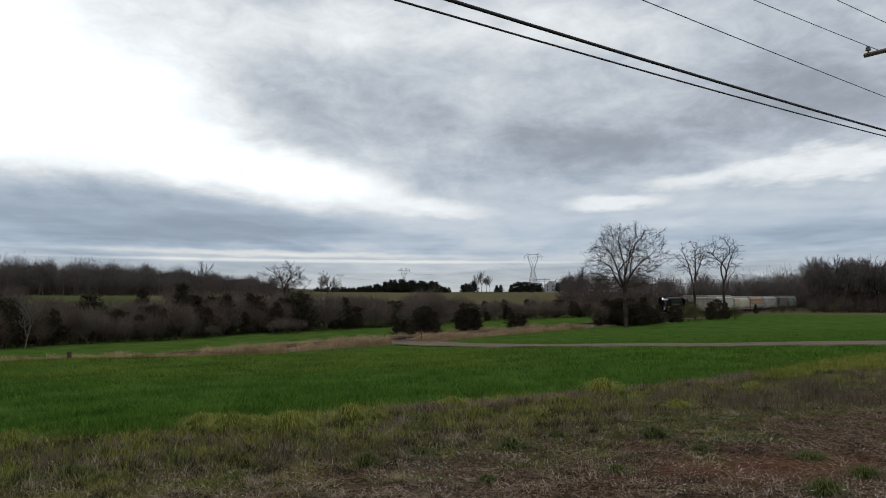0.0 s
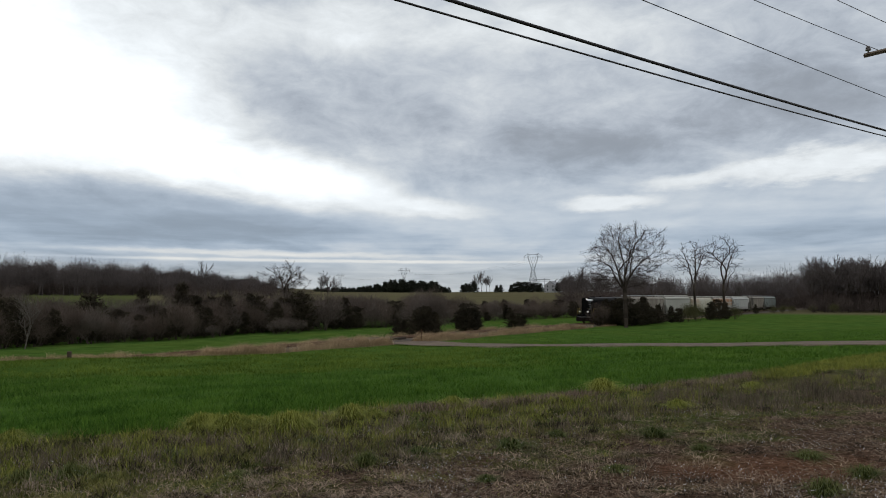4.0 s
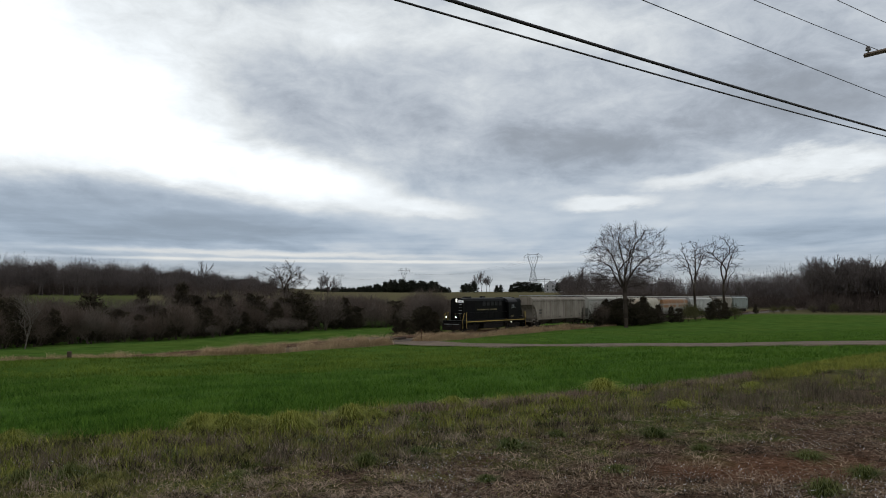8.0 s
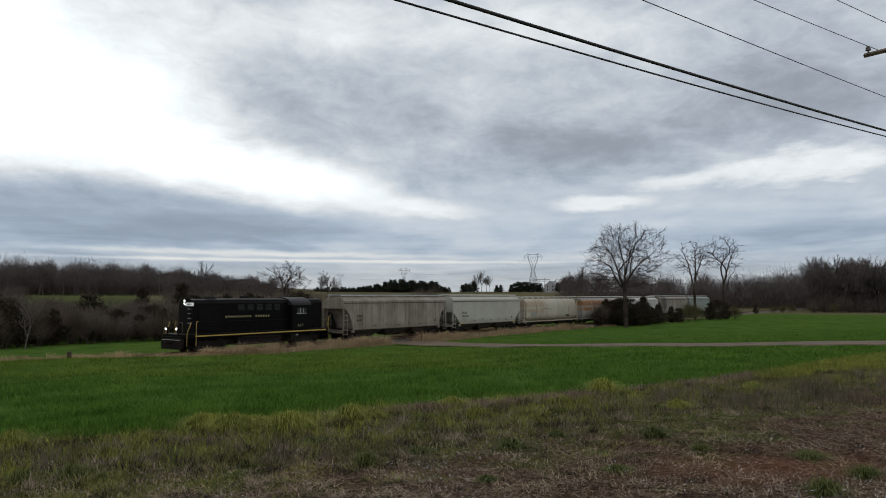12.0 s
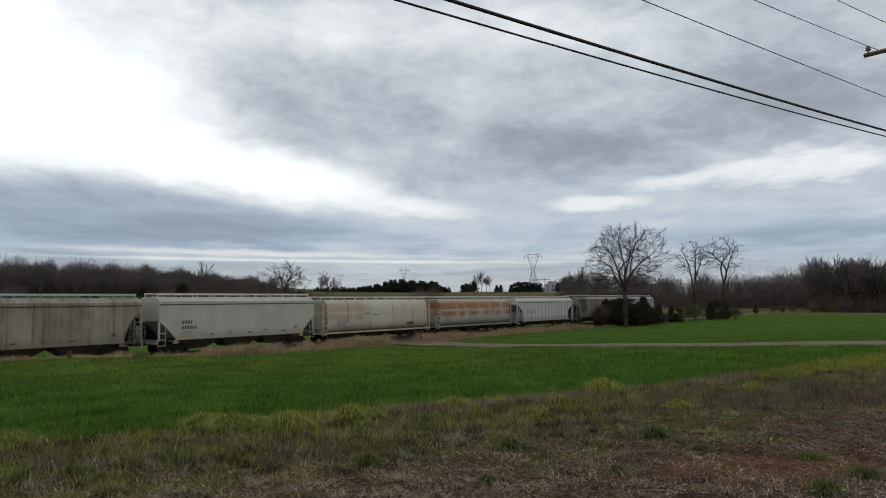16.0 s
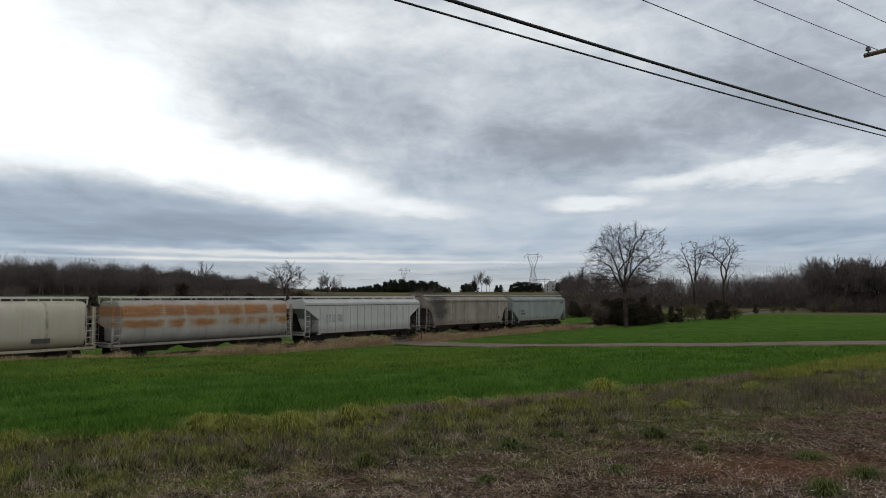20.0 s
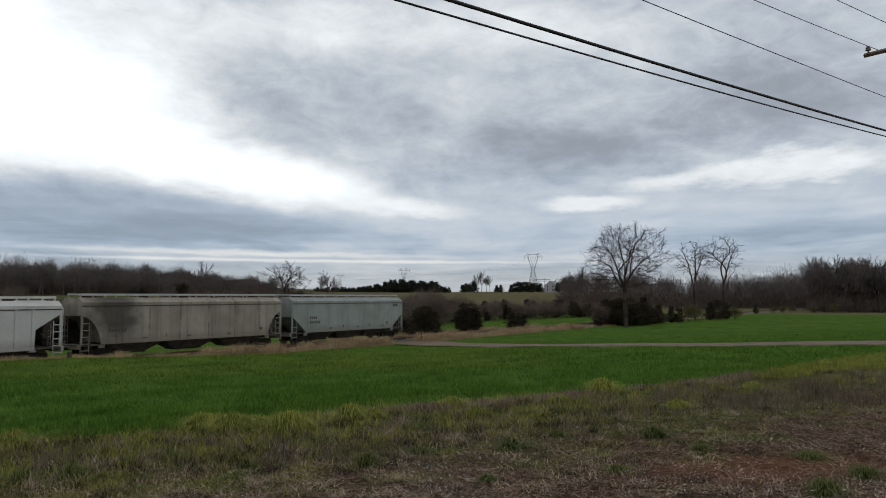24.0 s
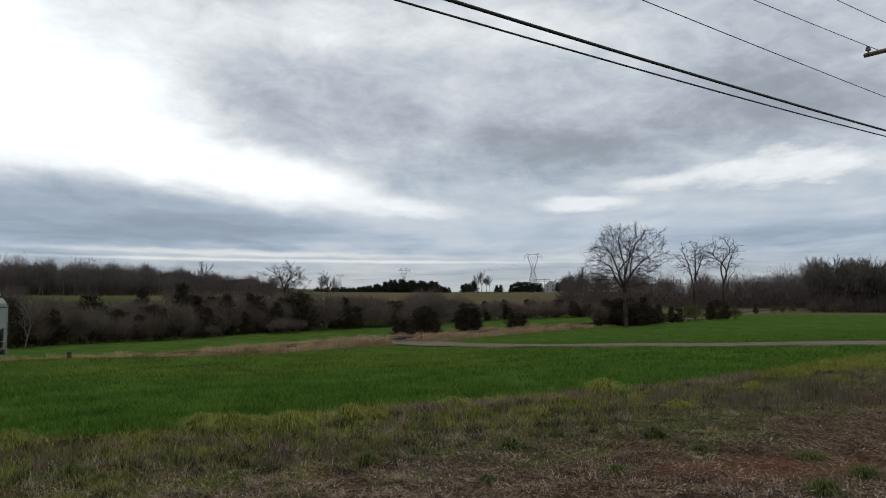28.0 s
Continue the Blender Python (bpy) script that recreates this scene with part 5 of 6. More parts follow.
# ---- materials of the train ----
def car_paint(name, base, grime=0.35, streaks=0.5, rust=0.0, tone=(0.10, 0.08, 0.06), rough=0.6, soot=None, seam=0.0, rust_from=-99.0):
    """Weathered paint: runs of dirt down the side, soot, and rust where the paint has gone."""
    n = Net(name)
    P = n.coord.outputs["Object"]
    x, y, z = n.sep(P)
    runs = n.noise(n.scaled(P, (2.6, 2.6, 0.16)), 1.0, 6, 0.65)
    cloud = n.noise(P, 0.55, 5)
    fine = n.noise(P, 7.0, 4)
    broad = n.noise(n.scaled(P, (0.55, 0.55, 0.05)), 1.0, 3)
    f = n.math("MULTIPLY_ADD", n.ramp(runs, 0.45, 0.72), streaks, n.math("MULTIPLY", n.ramp(broad, 0.48, 0.7), streaks * 0.8))
    f = n.math("MULTIPLY", n.math("MULTIPLY_ADD", n.ramp(cloud, 0.3, 0.75), 0.8, f), grime, clamp=True)
    c = n.mix(f, base, tone)
    c = n.mix(n.ramp(fine, 0.3, 0.75, 0.0, 0.18), c, tuple(v * 0.6 for v in base))
    if rust:
        flat = n.comb(x, 0.0, z)
        brush = n.noise(n.scaled(flat, (0.5, 1.0, 6.0)), 1.3, 5, 0.65)
        patch = n.noise(n.scaled(flat, (0.7, 1.0, 1.2)), 1.0, 3.0, 0.5)
        drift = n.math("MULTIPLY_ADD", n.noise(n.comb(n.math("MULTIPLY", x, 0.35), 4.0, 0.0), 1.0, 2), 2.3, n.math("DIVIDE", x, 2.7))
        torn = n.math("MULTIPLY_ADD", brush, 0.55, n.math("MULTIPLY_ADD", patch, 1.0, -0.78))

        def row(lo, hi, shift, wide):
            far = n.math("MULTIPLY", n.math("ABSOLUTE", n.math("SUBTRACT", n.math("FRACT", n.math("ADD", drift, shift)), 0.5)), 2.0)
            far = n.math("ADD", far, torn)
            zz = n.math("MULTIPLY_ADD", n.math("SUBTRACT", patch, 0.5), 0.5, z)
            belt = n.math("MULTIPLY", n.ramp(zz, lo - 0.15, lo + 0.2), n.ramp(zz, hi - 0.2, hi + 0.15, 1.0, 0.0))
            return n.math("MULTIPLY", n.ramp(far, wide - 0.32, wide + 0.32, 1.0, 0.0), belt)

        halo = n.math("MAXIMUM", row(2.95, 3.95, 0.0, 1.15), row(2.15, 2.85, 0.12, 0.85))
        g = n.math("MAXIMUM", row(3.0, 3.85, 0.0, 0.92), row(2.2, 2.75, 0.12, 0.58))
        c = n.mix(n.math("MULTIPLY", n.math("MULTIPLY", halo, n.ramp(x, rust_from, rust_from + 2.0)), rust * 0.5), c, (0.34, 0.25, 0.14))
        g = n.math("MULTIPLY", n.math("MULTIPLY", g, n.ramp(brush, 0.22, 0.5, 0.45, 1.0)), n.math("MULTIPLY", n.ramp(x, rust_from, rust_from + 2.0), rust), clamp=True)
        c = n.mix(g, c, n.mix(n.ramp(n.math("MULTIPLY_ADD", fine, 0.25, n.math("MULTIPLY", brush, 0.75)), 0.32, 0.66), (0.13, 0.048, 0.018), (0.30, 0.128, 0.040)))
    if seam:
        tone_n = n.noise(n.comb(n.math("MULTIPLY", n.math("FLOOR", n.math("DIVIDE", n.math("ADD", x, 0.5 * seam), seam)), 3.71), 0.0, 0.0), 1.0, 0.0)
        c = n.mix(n.ramp(tone_n, 0.42, 0.66, 0.0, 0.30), c, tone)
        w = n.math("ABSOLUTE", n.math("SUBTRACT", n.math("FRACT", n.math("DIVIDE", n.math("MULTIPLY_ADD", n.noise(P, 1.2, 3), 0.12, x), seam)), 0.5))
        g = n.math("MULTIPLY", n.ramp(w, 0.012, 0.045, 1.0, 0.0), n.ramp(n.noise(n.scaled(P, (0.5, 0.5, 0.8)), 1.3, 3), 0.38, 0.62))
        c = n.mix(n.math("MULTIPLY", g, 0.6), c, tuple(v * 0.5 for v in tone))
    # a mottled darker tone along the foot, fading upwards
    foot = n.ramp(n.math("MULTIPLY_ADD", n.noise(P, 1.1, 4), 0.9, z), 1.55, 2.3, 0.42, 0.0)
    c = n.mix(foot, c, tuple(v * 0.9 for v in tone))
    if soot is not None:
        g = n.math("MULTIPLY_ADD", n.noise(P, 0.9, 5), 3.0, n.math("ABSOLUTE", n.math("SUBTRACT", x, soot)))
        c = n.mix(n.math("MULTIPLY", n.ramp(g, 2.0, 4.1, 0.88, 0.0), n.ramp(z, 1.4, 2.6, 0.45, 1.0)), c, (0.036, 0.032, 0.029))
    n.bump(runs, 0.1, 0.02)
    return n.done(c, rough)


M_BLACK = plain("loco_black_paint", (0.0035, 0.0035, 0.004), 0.45, 0, 2.5, 0.4, 0.05)
M_PILOT = plain("grimy_brown_steel", (0.011, 0.008, 0.0075), 0.8, 0, 3.0, 0.4, 0.1)
# the loco's black, lifted on its tops to hold the sky's light
M_LROOF = plain("skylit_loco_black", (0.016, 0.016, 0.019), 0.5, 0, 2.0, 0.3, 0.15)
M_YELLOW = plain("yellow_paint", (0.40, 0.29, 0.075), 0.6, 0, 5.0, 0.2)
M_UNDER = plain("grimy_steel", (0.015, 0.013, 0.012), 0.9, 0.0, 4.0, 0.4, 0.1)
# dirty steel, darkened further for shade below floors, under eaves and at ends
M_BAY = plain("shaded_dirty_steel", (0.06, 0.052, 0.045), 0.9, 0, 2.0, 0.4, 0.1)
M_WHEEL = plain("wheel_steel", (0.04, 0.032, 0.027), 0.5, 0.6, 5.0, 0.3)
M_LETTER = plain("dark_lettering", (0.05, 0.05, 0.05), 0.7, 0, 6.0, 0.2)
M_STENCIL = plain("painted_out_stencil", (0.25, 0.25, 0.24), 0.7, 0, 2.0, 0.35)
M_FADED = plain("faded_lettering", (0.27, 0.29, 0.30), 0.7, 0, 3.0, 0.3)
M_GOLD = plain("gold_lettering", (0.24, 0.205, 0.11), 0.6, 0, 6.0, 0.2)
M_LAMP = glow("lit_headlight", (1.0, 0.97, 0.88), 5.0)
M_BOARD = glow("lit_number_board", (0.7, 0.72, 0.75), 0.28)
M_CABGL = plain("cab_glass", (0.035, 0.038, 0.042), 0.12, 0, 2.0, 0.1)
M_SHUT = plain("dull_shutter_paint", (0.0065, 0.0065, 0.0075), 0.75, 0, 3.0, 0.3, 0.05)
M_OCHRE = plain("dull_yellow_rail", (0.13, 0.10, 0.05), 0.7, 0, 5.0, 0.3)
M_LOUVRE = plain("louvre_opening", (0.011, 0.012, 0.014), 0.5, 0, 9.0, 0.3)


def wheelset(parent, x, r):
    """Two flanged wheels on an axle."""
    bm = bmesh.new()
    for s in (-1, 1):
        rod(bm, (0, s * 0.69, 0), (0, s * 0.72, 0), r + 0.03, 20)
        rod(bm, (0, s * 0.72, 0), (0, s * 0.82, 0), r, 20, r - 0.01)
        rod(bm, (0, s * 0.82, 0), (0, s * 0.90, 0), 0.16, 10)
        for k in range(5):
            a = k * 1.2566
            rod(bm, (math.cos(a) * r * 0.6, s * 0.81, math.sin(a) * r * 0.6), (math.cos(a) * r * 0.6, s * 0.835, math.sin(a) * r * 0.6), 0.05, 6)
    rod(bm, (0, -0.95, 0), (0, 0.95, 0), 0.08, 8)
    ob = part("wheelset", bm, M_WHEEL, parent)
    ob.location = (x, 0, r)
    WHEELS.append((ob, x, r))
    return ob


WHEELS = []


def truck(parent, x, r=0.457, base=1.78, loco=False):
    """A two-axle bogie: cast side frames, bolster, springs and wheelsets."""
    t = part("truck", boxed((-0.25, 0.25, -1.05, 1.05, 0.42, 0.72), bevel=0.04), M_UNDER, parent)
    t.location = (x, 0, 0)
    h = base / 2
    for s in (-1, 1):
        bm = bmesh.new()
        y0, y1 = s * 0.96, s * 1.10
        if loco:
            prism(bm, [(-h - 0.55, 0.62), (h + 0.55, 0.62), (h + 0.5, 0.95), (0.5, 0.88), (-0.5, 0.88), (-h - 0.5, 0.95)], y0, y1)
            prism(bm, [(-h - 0.3, 0.24), (h + 0.3, 0.24), (h + 0.4, 0.62), (-h - 0.4, 0.62)], y0 * 0.97, y1 * 0.97)
        else:
            prism(bm, [(-h - 0.25, 0.45), (-h + 0.2, 0.45), (-0.4, 0.25), (0.4, 0.25), (h - 0.2, 0.45), (h + 0.25, 0.45), (h + 0.2, 0.68), (0.45, 0.82), (-0.45, 0.82), (-h - 0.2, 0.68)], y0, y1)
        for k in (-1, 1):
            box(bm, k * h - 0.16, k * h + 0.16, min(y0, s * 1.16), max(y0, s * 1.16), r - 0.17, r + 0.17, 0.03)
        part("side_frame", bm, M_UNDER, t)
        bm = bmesh.new()
        for k in (-0.16, 0, 0.16):
            rod(bm, (k, s * 1.0, 0.32), (k, s * 1.0, 0.62), 0.07, 8)
        part("spring", bm, M_UNDER, t)
    for k in (-1, 1):
        wheelset(t, k * h, r)
    return t


def coupler(parent, s, half):
    bm = boxed((min(s * (half - 0.75), s * (half - 0.1)), max(s * (half - 0.75), s * (half - 0.1)), -0.09, 0.09, 0.74, 0.94), bevel=0.02)
    box(bm, min(s * (half - 0.22), s * half), max(s * (half - 0.22), s * half), -0.17, 0.15, 0.70, 0.98, 0.04)
    part("coupler", bm, M_UNDER, parent)


def bars(parent, x, z, widths, h, y, material, gap=0.3):
    """A word that cannot be told as plain bars, on the near side."""
    bm = bmesh.new()
    for w in widths:
        box(bm, x - w, x, y - 0.01, y + 0.012, z, z + h)
        x -= w * (1 + gap)
    return part("lettering", bm, material, parent)


def digits(parent, text, x, z, size, y, material):
    cu = bpy.data.curves.new("digits", "FONT")
    cu.body, cu.size, cu.extrude = text, size, 0.006
    tmp = new("digits", cu)
    bpy.context.view_layer.update()
    me = bpy.data.meshes.new_from_object(tmp.evaluated_get(bpy.context.evaluated_depsgraph_get()))
    bpy.data.objects.remove(tmp)
    me.materials.clear()
    me.materials.append(material)
    ob = new("number", me)
    ob.parent = parent
    ob.matrix_basis = pose(x, y, z, 90, 0, 180)
    return ob


def hopper(length, paint, label, round_=False, ribs=0, zc=2.6, cut=1.5, top=4.72, lift=0.0, marks=True, walk_mat=None, low=1.24, frame_mat=None, stripe=False, faded=False, logo=False, placard=False, bow=0.75, knee=0.0, numbers=6):
    """A covered hopper wagon."""
    car = tagged(new("hopper_car"), label, "railway wagon", "wagons of the freight train")
    half = length / 2
    a = half - 0.72
    zt = top - 0.72
    fm = frame_mat or paint
    w = 1.50
    if round_:
        w = 1.58
        prof = []
        for i in range(28):
            t = 2 * math.pi * i / 28
            cs, sn = math.cos(t), math.sin(t)
            prof.append((w * math.copysign(abs(cs) ** 0.42, cs), 2.55 + (top - 2.86) * math.copysign(abs(sn) ** 0.72, sn)))
        bm = bmesh.new()
        rings = []
        for x, sh in ((-a + 0.45, 1), (-a + 0.62, 0), (a - 0.62, 0), (a - 0.45, 1)):
            ring = []
            for yy, zz in prof:
                dx = math.copysign(max(0.0, (1.9 - zz)) * 0.35 - 0.22 * (1 - ((zz - 2.6) / 1.8) ** 2) + max(0.0, zz - 3.6) * 0.30, x)
                ring.append(bm.verts.new((x - dx, yy * (1 - 0.015 * sh), zz)))
            rings.append(ring)
        for r0, r1 in zip(rings, rings[1:]):
            for i in range(28):
                j = (i + 1) % 28
                bm.faces.new((r0[i], r0[j], r1[j], r1[i]))
        bm.faces.new(rings[0][::-1])
        bm.faces.new(rings[-1])
        bmesh.ops.recalc_face_normals(bm, faces=bm.faces[:])
        for f in bm.faces:
            f.smooth = len(f.verts) == 4
        part("body", bm, paint, car)
        nw = 5
        bm = bmesh.new()
        for i in range(nw):
            x = (-a + 1.0) + 2 * (a - 1.0) * i / (nw - 1)
            ring0 = [(yy * 1.004, 2.55 + (zz - 2.55) * 1.004) for yy, zz in prof]
            prism(bm, ring0, x - 0.035, x + 0.035, axis="x")
        part("weld_seam", bm, paint, car)
    else:
        arch = []
        for k in range(7):
            t = k / 6
            arch.append((a - cut * ((1 - bow) * t + bow * math.sin(t * math.pi / 2)), low + (zc - low) * ((1 - bow) * (1 - t) + bow * math.cos(t * math.pi / 2))))
        if knee:
            arch = [(a, zc), (a - cut * 0.985, knee), (a - cut, low)]
        bm = bmesh.new()
        prism(bm, [(-a, zt), (a, zt), *arch, *[(-x, z) for x, z in arch[::-1]]], -w, w)
        bmesh.ops.bevel(bm, geom=[e for e in bm.edges if abs(e.verts[0].co.y - e.verts[1].co.y) < 0.01], offset=0.03, segments=1, affect="EDGES")
        part("body", bm, paint, car)
        bm = bmesh.new()
        prism(bm, [(-w, zt + 0.002), (w, zt + 0.002), (w, zt + 0.1), (0.95, zt + 0.42), (-0.95, zt + 0.42), (-w, zt + 0.1)], -a, a, axis="x")
        part("roof", bm, paint, car)
        for s in (-1, 1):
            part("top_chord", boxed((-a, a, min(s * w, s * (w + 0.05)), max(s * w, s * (w + 0.05)), zt - 0.12, zt - 0.02)), paint, car)
            # dark strip that stands in for the shadow below the chord
            part("eave_shade", boxed((-a + 0.02, a - 0.02, min(s * (w + 0.003), s * (w + 0.035)), max(s * (w + 0.003), s * (w + 0.035)), zt - 0.185, zt - 0.124)), M_BAY, car)
    for i in range(ribs):
        x = -a + cut + 0.2 + (2 * a - 2 * cut - 0.4) * i / (ribs - 1)
        for s in (-1, 1):
            part("rib", boxed((x - 0.05, x + 0.05, min(s * w, s * (w + 0.06)), max(s * w, s * (w + 0.06)), low + 0.02, zt - 0.13)), paint, car)
    for s in (-1, 1):
        part("side_sill", boxed((-a + (0 if round_ else cut), a - (0 if round_ else cut), min(s * (w - 0.1), s * (w + 0.05)), max(s * (w - 0.1), s * (w + 0.05)), low - 0.14, low + 0.03), bevel=0.01), fm, car)
    # hatches and running boards along the roof
    zr = top - 0.30 if not round_ else top - 0.36
    n = 10
    for s in (-1, 1):
        part("running_board", boxed((-a + 0.15, a - 0.15, min(s * 0.62, s * 0.92), max(s * 0.62, s * 0.92), top - 0.06, top), (-a + 0.15, a - 0.15, min(s * 0.9, s * 0.94), max(s * 0.9, s * 0.94), top - 0.14, top + 0.01)), walk_mat or M_STEEL, car)
    proto = None
    for i in range(n + 1):
        x = -a + 0.2 + (2 * a - 0.4) * i / n
        for s in (-1, 1):
            if proto is None:
                proto = part("board_bracket", boxed((-0.04, 0.04, -0.06, 0.06, zr - 0.2, top - 0.06)), fm, car)
                br = proto
            else:
                br = new("board_bracket", proto.data)
                br.parent = car
            br.location = (x, s * 0.84, 0)
    for i in range(6):
        x = -a + 2 * a * (i + 0.5) / 6
        part("hatch", boxed((x - 0.9, x + 0.9, -0.42, 0.42, zr - 0.2, zr + 0.03), bevel=0.05), fm, car)
    # under the floor; the bays' dark colour includes the shade down there
    part("centre_sill", boxed((-half + 0.6, half - 0.6, -0.33, 0.33, 0.84, 1.2)), M_UNDER, car)
    for i in (-1, 0, 1):
        bm = bmesh.new()
        xc, ht, hb = i * (a - cut) * 0.64, (a - cut) * 0.345, 1.25
        t0 = [bm.verts.new((xc + sx * ht, sy * 1.42, low + 0.02)) for sx, sy in ((-1, -1), (1, -1), (1, 1), (-1, 1))]
        b0 = [bm.verts.new((xc + sx * hb, sy * 0.6, 0.42)) for sx, sy in ((-1, -1), (1, -1), (1, 1), (-1, 1))]
        for k in range(4):
            j = (k + 1) % 4
            bm.faces.new((t0[k], t0[j], b0[j], b0[k]))
        bm.faces.new(b0)
        bm.faces.new(t0)
        bmesh.ops.recalc_face_normals(bm, faces=bm.faces[:])
        bay = part("discharge_bay", bm, M_BAY, car)
        part("outlet_gate", boxed((xc - 1.2, xc + 1.2, -0.7, 0.7, 0.34, 0.44), bevel=0.01), M_UNDER, bay)
    for e in (-1, 1):
        xo, xi = e * (half - 0.5), e * (a - cut)
        lo, hi = min(xo, xi), max(xo, xi)
        # near-black sheet that fills the end opening in place of its deep shade
        wx = [(e * (a - 0.1), 1.15), (e * (a - cut - 0.15), 1.15), (e * (a - cut - 0.05), low + 0.1), (e * (a - cut * 0.6), low + (zc - low) * 0.72), (e * (a - 0.1), zc - 0.05)]
        part("shade_plate", prism(bmesh.new(), wx, -0.9, -0.86), M_UNDER, car)
        # platform and braces are coloured dark for the shade of the wagon's end
        part("end_platform", boxed((lo, hi, -1.42, 1.42, 1.0, 1.13), bevel=0.015), M_BAY, car)
        part("end_sill", boxed((min(xo, xo - e * 0.2), max(xo, xo - e * 0.2), -1.45, 1.45, 0.82, 1.16), bevel=0.02), fm, car)
        for s in (-1, 1):
            xp = e * (a - 0.04)
            part("corner_post", boxed((xp - 0.06, xp + 0.06, s * 1.42 - 0.06, s * 1.42 + 0.06, 1.1, zt)), fm, car)
            part("end_brace", rods(((xp, s * 1.3, 1.15), (e * (a - cut * 0.75), s * 1.3, low + (zc - low) * 0.42)), ((e * (a - cut * 0.5), s * 1.42, 1.12), (e * (a - cut * 0.5), s * 1.42, zc - 0.5)), r=0.045, sides=4), M_BAY, car)
            xa, xb, zl = e * (half - 0.66), e * (half - 1.26), zt - 0.1 if round_ else zc - 0.1
            rows = [((xa, s * 1.5, 0.62), (xa, s * 1.5, zt)), ((xb, s * 1.5, 0.62), (xb, s * 1.5, zl - (0 if round_ else 0.35)))]
            rows += [((xa, s * 1.5, z), (xb, s * 1.5, z)) for z in np.arange(0.72, zl - 0.4, 0.47)]
            part("bolster_pad", boxed((e * (a - cut - 0.1) - 0.22, e * (a - cut - 0.1) + 0.22, s * 1.38 - 0.1, s * 1.38 + 0.1, 0.84, low - 0.142), bevel=0.02), fm, car)
            part("ladder", rods(*rows, r=0.034, sides=4), fm, car)
        part("end_ladder", rods(*([((e * (half - 0.6), y, 1.1), (e * (half - 0.6), y, zt)) for y in (-0.2, -0.65)] + [((e * (half - 0.6), -0.2, z), (e * (half - 0.6), -0.65, z)) for z in np.arange(1.3, zt, 0.42)]), r=0.02, sides=4), fm, car)
        coupler(car, e, half)
        truck(car, e * (half - 2.55))
    part("air_tank", rod(bmesh.new(), (-half + 1.3, -0.5, 1.42), (-half + 1.3, 0.5, 1.42), 0.22, 12), M_UNDER, car)
    part("brake_wheel", rod(bmesh.new(), (-half + 0.52, 0.75, 2.6), (-half + 0.58, 0.75, 2.6), 0.28, 14), M_UNDER, car)
    if stripe:
        for x0, x1 in ((a - cut - 0.9, a - cut), (-a + cut, -a + cut + 1.0)):
            part("reflector", boxed((x0, x1, w + 0.052, w + 0.06, low - 0.1, low)), M_YELLOW, car, "yellow reflective strip")
    if faded:
        bars(car, a - cut - 1.0, 2.0, (0.62,) * 3, 0.75, w + 0.004, M_FADED, 0.25)
    if marks:
        bars(car, a - cut - 0.6, 2.36, (0.13,) * 4, 0.26, w + 0.004, M_LETTER, 0.9)
        bars(car, a - cut - 0.6, 1.94, (0.13,) * numbers, 0.26, w + 0.004, M_LETTER, 0.75)
        bars(car, a - cut - 0.6, 1.72, (0.5, 0.3), 0.03, w + 0.004, M_LETTER, 0.2)
        bars(car, a - cut - 0.6, 1.60, (0.3, 0.4), 0.03, w + 0.004, M_LETTER, 0.2)
        bars(car, -a + cut + 1.0, 1.62, (0.12,) * 2, 0.22, w + 0.004, M_LETTER)
        for k in range(5):
            bars(car, a - cut - 3.2 - 1.9 * k, 1.38 + 0.06 * (k % 2), (0.06,) if k % 2 else (0.16, 0.12), 0.26 if k % 2 else 0.12, w + 0.004, M_LETTER, 0.4)
    if logo:
        bars(car, -a + 1.5, 3.45, (0.22, 0.16, 0.2), 0.26, w + 0.004, M_LETTER, 0.35)
    if placard:
        part("placard", boxed((-a + 3.0, -a + 4.2, w - 0.03, w + 0.006, 1.42, 1.72)), M_LETTER, car, "dark stencilled placard")
        part("stencil_panel", boxed((a - 3.5, a - 1.9, w - 0.03, w + 0.006, 1.55, 2.25)), M_STENCIL, car, "grey painted-out stencil panel")
        for x0, z0, l in ((1.7, 2.72, 0.9), (0.3, 2.6, 1.1), (-0.6, 2.72, 0.4)):
            part("scrape", boxed((x0, x0 + l, w - 0.02, w + 0.004, z0, z0 + 0.07)), M_LETTER, car, "dark scrape in the paint")
    return car


